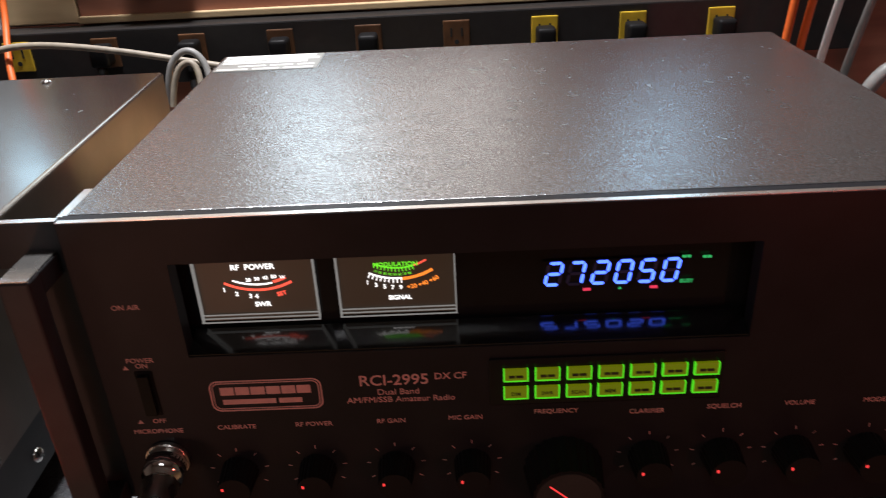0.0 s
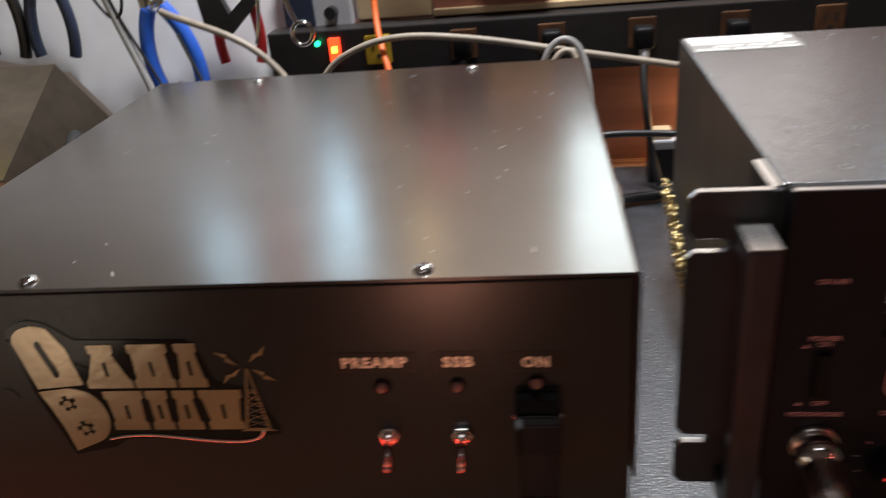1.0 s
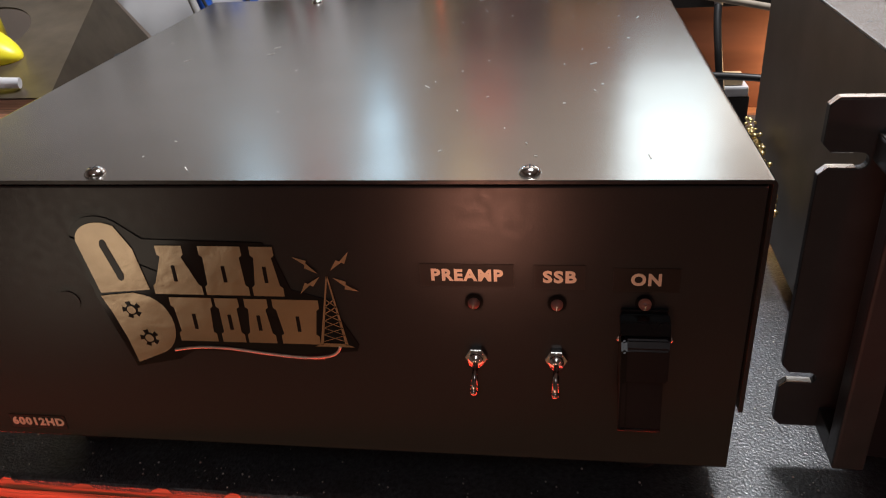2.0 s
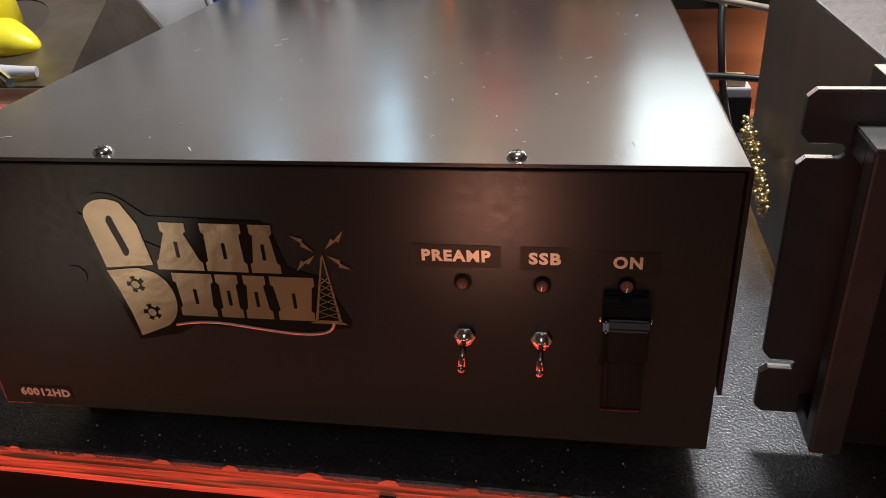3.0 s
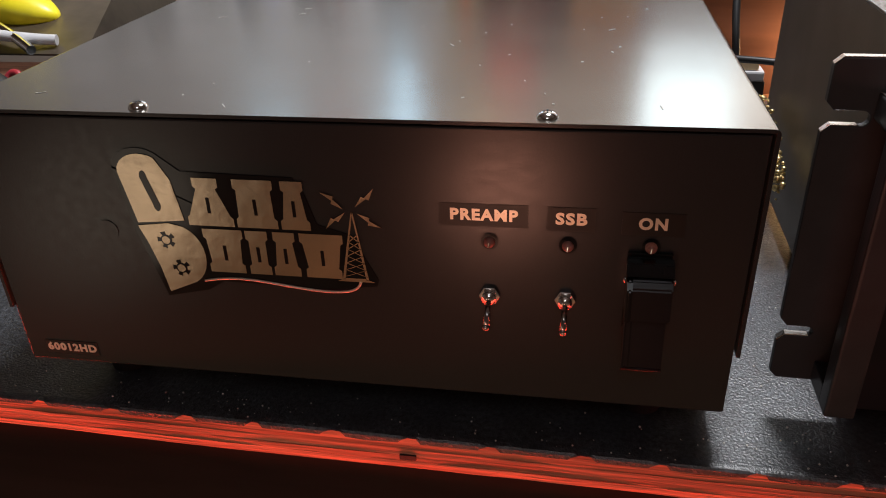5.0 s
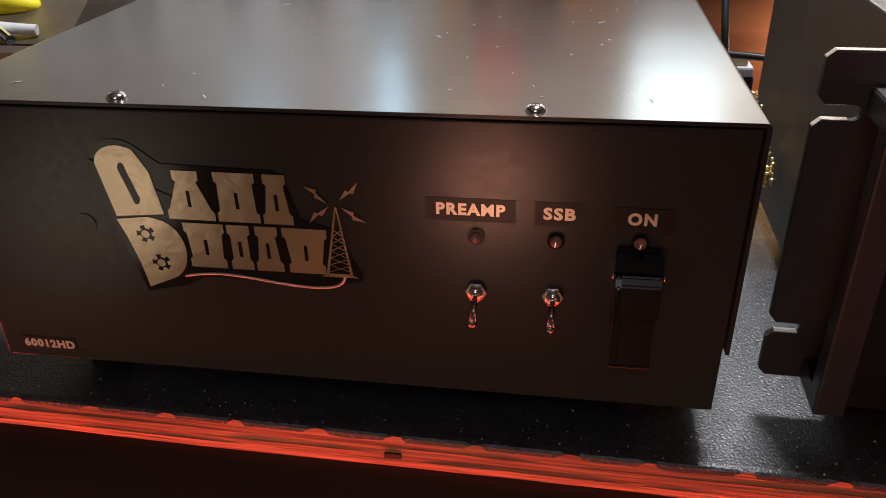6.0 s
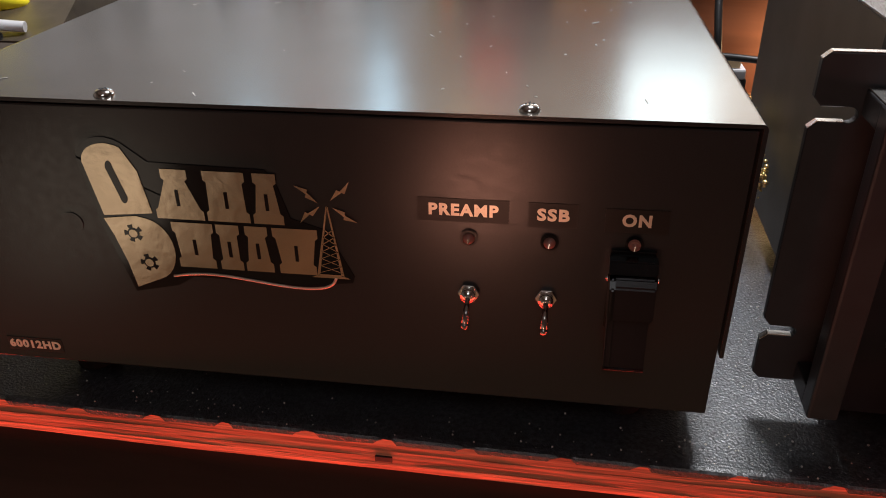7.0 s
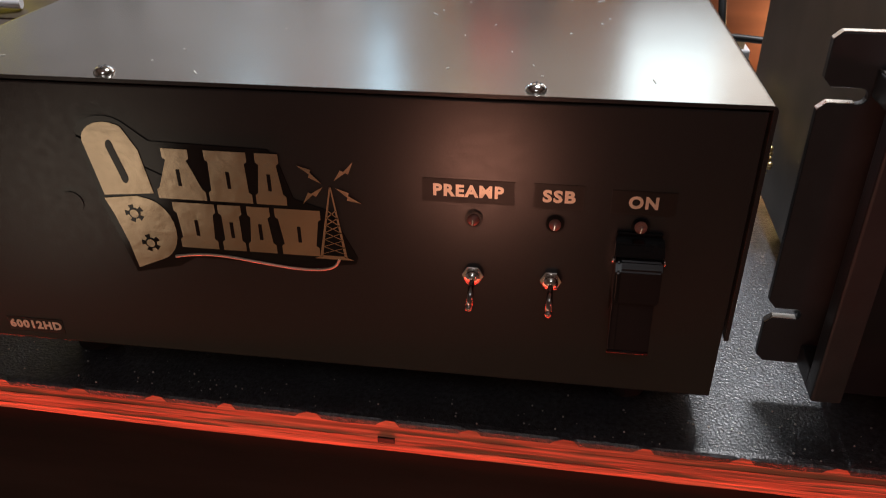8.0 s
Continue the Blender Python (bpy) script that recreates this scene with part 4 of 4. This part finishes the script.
def cables():
    def run(name, pts, r, mat, label, category="cable"):
        tagged(tube(pts, r, mat, name), label, category)
    run("coax_cable", [(-0.455, 0.45, 0.10), (-0.452, 0.45, 0.128), (-0.418, 0.45, 0.149), (-0.375, 0.45, 0.158), (-0.324, 0.45, 0.153), (-0.275, 0.45, 0.145), (-0.225, 0.45, 0.134), (-0.133, 0.45, 0.117), (-0.05, 0.44, 0.10), (0.02, 0.42, 0.09)], 0.0030, M["cable"], "beige coaxial cable arching behind the amplifier")
    run("coax_cable", [(-0.60, 0.47, 0.19), (-0.582, 0.46, 0.184), (-0.531, 0.45, 0.170), (-0.49, 0.45, 0.140), (-0.465, 0.44, 0.10), (-0.46, 0.42, 0.05)], 0.0032, M["cable"], "beige cable curving down behind the amplifier")
    run("cable_loop", [(-0.250, 0.44, 0.10), (-0.247, 0.44, 0.130), (-0.235, 0.445, 0.147), (-0.220, 0.445, 0.146), (-0.208, 0.44, 0.130), (-0.206, 0.42, 0.09), (-0.196, 0.38, 0.05), (-0.184, 0.35, 0.03), (-0.190, 0.335, 0.012), (-0.204, 0.34, 0.008), (-0.215, 0.37, 0.02)], 0.0031, M["grey_cable"], "grey cable looped and tied behind the amplifier")
    run("cable_loop", [(-0.244, 0.43, 0.10), (-0.240, 0.435, 0.128), (-0.228, 0.438, 0.140), (-0.216, 0.435, 0.136), (-0.213, 0.42, 0.10), (-0.210, 0.38, 0.055), (-0.200, 0.35, 0.03), (-0.196, 0.335, 0.010)], 0.0028, M["cable"], "beige cable looped and tied behind the amplifier")
    run("jumper_cable", [(-0.24, 0.40, 0.06), (-0.205, 0.405, 0.071), (-0.17, 0.41, 0.068), (-0.10, 0.41, 0.064), (-0.05, 0.36, 0.06)], 0.0030, M["black_cable"], "black jumper cable between amplifier and radio")
    run("power_lead", [(-0.24, 0.37, 0.010), (-0.17, 0.42, 0.006), (-0.12, 0.43, 0.006), (-0.05, 0.40, 0.006)], 0.0045, M["black_cable"], "thick black lead lying behind the radio")
    run("power_lead", [(-0.26, 0.36, 0.03), (-0.205, 0.375, 0.02), (-0.180, 0.34, 0.008), (-0.185, 0.28, 0.006), (-0.205, 0.26, 0.006)], 0.0040, M["black_cable"], "black lead coiled beside the amplifier")
    run("orange_wire", [(-0.400, 0.50, 0.26), (-0.402, 0.50, 0.20), (-0.400, 0.485, 0.165), (-0.392, 0.455, 0.145), (-0.380, 0.43, 0.120), (-0.37, 0.41, 0.07)], 0.0030, M["orange"], "bright orange wire hanging over the socket strip", "wire")
    for dx, m_, lb in ((0.0, "orange", "orange-brown rod leaning at the back"), (0.012, "orange", "orange-brown rod leaning at the back"), (0.03, "paper", "white cable leaning at the back"), (0.052, "grey_cable", "grey cable leaning at the back")):
        run("leaning_cable", [(0.286 + dx, 0.42, 0.0034), (0.288 + dx, 0.42, 0.10), (0.294 + dx * 1.4, 0.41, 0.20), (0.30 + dx * 1.5, 0.40, 0.30)], 0.0034, M[m_], lb)
    run("hose_loop", [(0.36, 0.40, 0.004), (0.335, 0.38, 0.06), (0.345, 0.37, 0.115), (0.375, 0.37, 0.130), (0.40, 0.38, 0.09), (0.41, 0.40, 0.004)], 0.006, M["grey_cable"], "grey hose curled beside the radio", "hose")


def coil():
    c = thing("wire_coil", "coil of red and black wire hanging on the board", "coil")
    for k, (r, m_) in enumerate(((0.044, "black_cable"), (0.040, "coil"), (0.035, "black_cable"), (0.031, "coil"), (0.026, "black_cable"), (0.022, "coil"))):
        ring = [(-0.345 + r * math.cos(a), 0.516 + 0.0005 * k, 0.232 + r * math.sin(a)) for a in np.linspace(0, 2 * math.pi, 25)]
        tube(ring, 0.0026, M[m_], "winding", c)
    part("hook", rod((-0.345, 0.508, 0.262), (-0.345, 0.532, 0.262), 0.002, seg=12), M["steel"], c)
    o = thing("amber_case", "amber plastic case on the back board", "case")
    part("body", box(-0.300, -0.235, 0.505, 0.530, 0.196, 0.225, 0.003), M["amber"], o)
    part("cap", rod((-0.285, 0.512, 0.190), (-0.285, 0.512, 0.196), 0.008, seg=20), M["paper"], o, "pale cap")


def sheet_y(z):
    return 0.500 + 0.30 * (z - 0.083)


def tools():
    bm = bmesh.new()
    pts = [(-1.10, 0.20), (-0.742, 0.128), (-0.698, 0.083), (-0.620, 0.113), (-0.575, 0.06), (-0.502, 0.06), (-0.502, 0.42), (-1.10, 0.42)]
    slab(pts, 0.0, 0.004, bm)
    for v in bm.verts:
        v.co.y += sheet_y(v.co.z) + 0.014
    tagged(finish("tool_board", bm, M["white"]), "white board with a cut corner holding hand tools", "board")

    def pliers(name, x, z, w, h, mat, label, tilt=0.0, r=0.0075):
        p = thing(name, label, "pliers", pose(x, sheet_y(z) - 0.002, z, 0, tilt, 0))
        for s in (-1, 1):
            tube([(s * w * 0.16, 0, h), (s * w * 0.50, 0, h * 0.72), (s * w * 0.62, 0, h * 0.35), (s * w * 0.46, 0, 0.0)], r, mat, "grip", p, "")
            part("jaw", slab([(s * 0.002, h), (s * w * 0.30, h), (s * w * 0.22, h + 0.03), (s * 0.002, h + 0.045)], -0.004, 0.004), M["steel"], p)
        part("pivot", rod((0, -0.006, h + 0.006), (0, 0.006, h + 0.006), 0.006, seg=20), M["steel"], p, "", True)

    pliers("wire_cutters", -0.610, 0.108, 0.045, 0.082, M["blue"], "wire cutters with blue grips hanging on the board", -8)
    pliers("pliers", -0.742, 0.147, 0.040, 0.08, M["navy"], "pliers with navy and red grips on the board", 4, 0.006)
    pliers("pliers", -0.545, 0.130, 0.040, 0.08, M["red"], "pliers with red grips hanging on the board", 2, 0.0052)
    pliers("pliers", -0.795, 0.150, 0.036, 0.08, M["black_cable"], "pliers with black grips on the board", 6, 0.006)
    tl = thing("crimping_tool", "black crimping tool hanging on the board", "tool")
    part("body", slab([(-0.575, 0.170), (-0.556, 0.162), (-0.548, 0.178), (-0.562, 0.215), (-0.580, 0.215)], 0.505, 0.515), M["black_cable"], tl)
    part("lever", slab([(-0.560, 0.168), (-0.547, 0.160), (-0.520, 0.185), (-0.505, 0.205), (-0.512, 0.207)], 0.500, 0.508), M["black_cable"], tl)
    for pts_, m_ in ((((-0.665, 0.500, 0.21), (-0.655, 0.498, 0.17), (-0.632, 0.495, 0.135), (-0.618, 0.485, 0.10)), "black_cable"), (((-0.690, 0.50, 0.23), (-0.672, 0.498, 0.185), (-0.655, 0.498, 0.176), (-0.648, 0.50, 0.20), (-0.65, 0.50, 0.23)), "black_cable"), (((-0.672, 0.502, 0.22), (-0.66, 0.50, 0.17), (-0.642, 0.495, 0.13), (-0.632, 0.485, 0.10)), "grey_cable"), (((-0.60, 0.495, 0.165), (-0.59, 0.49, 0.14), (-0.575, 0.48, 0.11)), "black_cable")):
        tagged(tube(list(pts_), 0.0016 if m_ == "black_cable" else 0.004, M[m_], "test_lead"), "thin lead hanging down the white board", "cable")
    fc = thing("forceps", "bright steel forceps hanging over the strip", "forceps")
    ring = [(-0.474 + 0.010 * math.cos(a), 0.490, 0.158 + 0.011 * math.sin(a)) for a in np.linspace(0, 2 * math.pi, 17)]
    tube(ring, 0.0022, M["chrome"], "finger_ring", fc)
    tube([(-0.478, 0.490, 0.168), (-0.486, 0.492, 0.182), (-0.490, 0.495, 0.21)], 0.0022, M["chrome"], "shank", fc)
    tube([(-0.52, 0.488, 0.152), (-0.515, 0.490, 0.165), (-0.512, 0.492, 0.195)], 0.0018, M["chrome"], "second_shank", fc)
    ps = thing("power_supply", "grey and black small power supply behind the strip", "power supply")
    part("body", box(-0.505, -0.432, 0.530, 0.60, 0.150, 0.215, 0.003), M["grey"], ps)
    part("face", box(-0.500, -0.470, 0.526, 0.530, 0.158, 0.190, 0.001), M["navy"], ps, "dark face")
    part("terminal", rod((-0.452, 0.518, 0.170), (-0.452, 0.530, 0.170), 0.006, seg=18), M["black_cable"], ps)
    part("status_led", rod((-0.463, 0.4965, 0.146), (-0.463, 0.498, 0.146), 0.0026, seg=14), M["led_green"], ps, "green status light")


def tray():
    """An open sheet-metal chassis lying on its side, with round and long holes."""
    t = thing("metal_chassis", "olive sheet-metal chassis with round holes, tools inside", "chassis")
    top = bmesh.new()
    a, b, c, d = Vector((-0.671, 0.288, 0.10)), Vector((-0.715, 0.47, 0.150)), Vector((-0.95, 0.47, 0.150)), Vector((-0.95, 0.288, 0.10))
    along, across = (b - a), (d - a)
    outer = [top.verts.new(p) for p in (a, b, c, d)]
    hole = [top.verts.new(a + along * (0.58 + 0.22 * math.sin(t)) + across * (0.31 + 0.135 * math.cos(t))) for t in np.linspace(0, 2 * math.pi, 33)[:-1]]
    rims = [top.edges.new((ring[k], ring[(k + 1) % len(ring)])) for ring in (outer, hole) for k in range(len(ring))]
    bmesh.ops.triangle_fill(top, edges=rims, use_beauty=True, normal=along.cross(across).normalized())
    bmesh.ops.solidify(top, geom=top.faces[:], thickness=0.0016)
    part("plate", top, M["tray"], t, "bent olive plate with a round hole")
    side = bmesh.new()
    e, f = Vector((-0.640, 0.30, 0.02)), Vector((-0.665, 0.50, 0.05))
    vs = [side.verts.new(p) for p in (a, b, f, e)]
    side.faces.new(vs)
    bmesh.ops.solidify(side, geom=side.faces[:], thickness=0.0016)
    part("flange", side, M["tray"], t, "bent side flange")
    sl = bmesh.new()
    m = a.lerp(b, 0.55).lerp(e.lerp(f, 0.55), 0.42)
    dirv = (b - a).normalized()
    rod(m - dirv * 0.010 + Vector((0.0022, 0, 0.001)), m + dirv * 0.016 + Vector((0.0022, 0, 0.001)), 0.007, seg=16, bm=sl)
    part("long_hole", sl, M["rubber"], t, "dark oval hole", True)
    legs = bmesh.new()
    box(-0.95, -0.93, 0.30, 0.50, 0.0, 0.10, 0, legs)
    box(-0.66, -0.645, 0.31, 0.49, 0.0, 0.022, 0, legs)
    part("skirt", legs, M["tray"], t)
    y = thing("yellow_bottle", "bright yellow plastic squeeze bottle on the chassis", "bottle")
    bm = rod((-0.784, 0.362, 0.104), (-0.787, 0.362, 0.205), 0.034, 0.027, 32, bevel=0.008)
    part("body", bm, M["yellow"], y, "", True)
    foot = bmesh.new()
    bmesh.ops.create_uvsphere(foot, u_segments=28, v_segments=18, radius=1.0)
    for v in foot.verts:
        k = 1.0 - 0.30 * v.co.x
        v.co = Vector((-0.762 + 0.038 * v.co.x, 0.352 + 0.024 * v.co.y * k - 0.008 * v.co.x, 0.123 + 0.019 * v.co.z * k - 0.006 * v.co.x))
    part("nozzle", foot, M["yellow"], y, "rounded yellow spout", True)
    for i, (pts_, r, m_) in enumerate((([(-0.80, 0.27, 0.13), (-0.745, 0.29, 0.112), (-0.70, 0.30, 0.108)], 0.0042, "grey"), ([(-0.80, 0.25, 0.11), (-0.73, 0.26, 0.095), (-0.69, 0.24, 0.06)], 0.011, "black_cable"), ([(-0.78, 0.31, 0.13), (-0.74, 0.30, 0.115), (-0.71, 0.28, 0.105)], 0.004, "chrome"))):
        tagged(tube(pts_, r, M[m_], "hand_tool"), ("grey marker", "black tool grip", "bright steel rod")[i] + " lying beside the amplifier", "tool")
    ring = [(-0.718 + 0.006 * math.cos(a_), 0.262 + 0.003 * math.sin(a_), 0.086 + 0.006 * math.sin(a_)) for a_ in np.linspace(0, 2 * math.pi, 15)]
    tagged(tube(ring, 0.0028, M["coil"], "copper_ring"), "small copper-red ring among the tools", "ring")


def gold_beads():
    bm = bmesh.new()
    random.seed(11)
    for i in range(280):
        u = random.random()
        r = random.uniform(0.0008, 0.0023)
        mid = Vector((-0.151 - r * 0.8 - 0.003 * u, 0.272 - 0.092 * u, 0.071 - 0.008 * u - 0.010 * u * u))
        p = mid + Vector((random.uniform(-0.004, 0.0), random.gauss(0, 0.003), random.gauss(0, 0.0045)))
        bmesh.ops.create_icosphere(bm, subdivisions=1, radius=r, matrix=Matrix.Translation(p) @ Matrix.Diagonal((1, random.uniform(0.7, 1.6), random.uniform(0.6, 1.1), 1)))
    ob = finish("mesh_sleeve", bm, M["gold"], None, "", True)
    tagged(ob, "crumpled golden braid hanging against the radio", "braid", "", "stuff")


def bench_light(x, z, w, h, mat, label):
    """A slim upright light on the wall behind the bench."""
    b = thing("bench_light", label, "light")
    part("housing", box(x - w / 2 - 0.006, x + w / 2 + 0.006, 0.66, 0.69, z - h / 2 - 0.006, z + h / 2 + 0.006, 0.003), M["grey"], b)
    part("diffuser", box(x - w / 2, x + w / 2, 0.652, 0.66, z - h / 2, z + h / 2, 0.002), mat, b, "glowing diffuser")
    part("stand", rod((x, 0.68, 0.0), (x, 0.68, z - h / 2), 0.006, seg=14), M["steel"], b)


def back_bulb():
    b = thing("pilot_lamp", "small amber bulb glowing low behind the radio", "lamp")
    bm = bmesh.new()
    bmesh.ops.create_uvsphere(bm, u_segments=16, v_segments=10, radius=0.009, matrix=Matrix.Translation((-0.040, 0.500, 0.022)))
    part("bulb", bm, M["bulb"], b, "amber glowing bulb", True)
    part("base", rod((-0.040, 0.500, 0.0), (-0.040, 0.500, 0.015), 0.008, seg=18), M["steel"], b)


def lights():
    back_bulb()
    cool, red = "cool white upright bench light", "small rose-red bench light"
    for x, z, w, h, m_, lb in ((-0.670, 0.43, 0.055, 0.17, "cool", cool), (-0.507, 0.43, 0.050, 0.17, "cool", cool), (-0.585, 0.45, 0.030, 0.10, "rose", red), (-0.360, 0.31, 0.055, 0.09, "rose", red), (-0.392, 0.48, 0.035, 0.12, "warm", "small warm bench light"), (-0.148, 0.41, 0.110, 0.26, "neutral", "broad white bench light"), (-0.010, 0.335, 0.200, 0.10, "soft", "low soft white bench light"), (0.270, 0.44, 0.090, 0.16, "cool", cool)):
        bench_light(x, z, w, h, M[m_], lb)


def specks():
    bm = bmesh.new()
    random.seed(21)
    for i in range(260):
        x = random.uniform(-0.75, 0.05)
        y = edge_y(x) + abs(random.gauss(0.0, 0.016)) + 0.001
        if i % 5 == 0:
            x, y = random.uniform(-0.205, -0.16), random.uniform(0.0, 0.3)
        r = random.uniform(0.0002, 0.0006)
        bmesh.ops.create_icosphere(bm, subdivisions=1, radius=r, matrix=Matrix.Translation((x, y, r * 0.5)))
    tagged(finish("dust_specks", bm, M["dust"]), "pale dust specks scattered on the rubber mat", "dust", "", "stuff")
    bm = bmesh.new()
    for i in range(46):
        x, y = random.uniform(-0.53, -0.215), random.uniform(0.01, 0.33)
        l, a = random.choice((0.0005, 0.0006, 0.0008, 0.0022)), random.uniform(0, 3.1)
        dx, dy = l * math.cos(a), l * math.sin(a)
        w = 0.00018
        vs = [bm.verts.new((x + sx * dx + sy * -w * math.sin(a), y + sx * dy + sy * w * math.cos(a), AZ1 + 0.0002)) for sx, sy in ((-1, -1), (1, -1), (1, 1), (-1, 1))]
        bm.faces.new(vs)
    ext = bmesh.ops.extrude_face_region(bm, geom=bm.faces[:])
    for v in ext["geom"]:
        if isinstance(v, bmesh.types.BMVert):
            v.co.z = AZ1
    tagged(finish("lint", bm, M["dust"]), "tiny lint and scratches on the amplifier cover", "lint", "", "stuff")


def terminal_box():
    """A small stack of blocks in the gap behind the two sets."""
    b = thing("terminal_box", "grey terminal box with a cream clip behind the radio", "box")
    part("body", box(-0.139, -0.112, 0.455, 0.478, 0.0, 0.033, 0.002), M["chassis"], b, "black body")
    part("lid", box(-0.138, -0.114, 0.453, 0.477, 0.0332, 0.0425, 0.002), M["grey"], b, "grey lid")
    part("clip", box(-0.136, -0.119, 0.456, 0.470, 0.0427, 0.0525, 0.002), M["pine"], b, "cream clip")


def settle(shift, *builders):
    """Builds things and sets them over by a shift."""
    before = set(scene.objects)
    for build in builders:
        build()
    for ob in scene.objects:
        if ob not in before and ob.parent is None:
            ob.location += Vector(shift)


def plugs():
    lead = "black plug with a black lead"
    plug(-0.320, 0.138, [(-0.322, 0.475, 0.10), (-0.335, 0.44, 0.07), (-0.34, 0.42, 0.03)], M["black_cable"], "black plug with a short black lead")
    plug(-0.237, 0.138, [(-0.236, 0.475, 0.10), (-0.230, 0.46, 0.06), (-0.23, 0.44, 0.01)], M["black_cable"], lead)
    plug(-0.153, 0.136, [(-0.155, 0.470, 0.10), (-0.153, 0.455, 0.075), (-0.148, 0.45, 0.03), (-0.14, 0.44, 0.005)], M["black_cable"], "black plug with a pale sleeve and hanging cord", "grey")
    plug(-0.070, 0.136, [(-0.07, 0.475, 0.10), (-0.07, 0.46, 0.05), (-0.06, 0.45, 0.01)], M["black_cable"], lead)
    for px in (0.096, 0.180, 0.263):
        plug(px, 0.134, [(px, 0.475, 0.10), (px + 0.004, 0.46, 0.05), (px, 0.45, 0.01)], M["black_cable"], lead)


settle((0.009, -0.005, 0.0), back_panel, socket_strip, plugs, coil, cables)
settle((0.011, -0.010, 0.0), tools)
settle((0.010, -0.015, 0.0), tray)
gold_beads()
terminal_box()
lights()
specks()
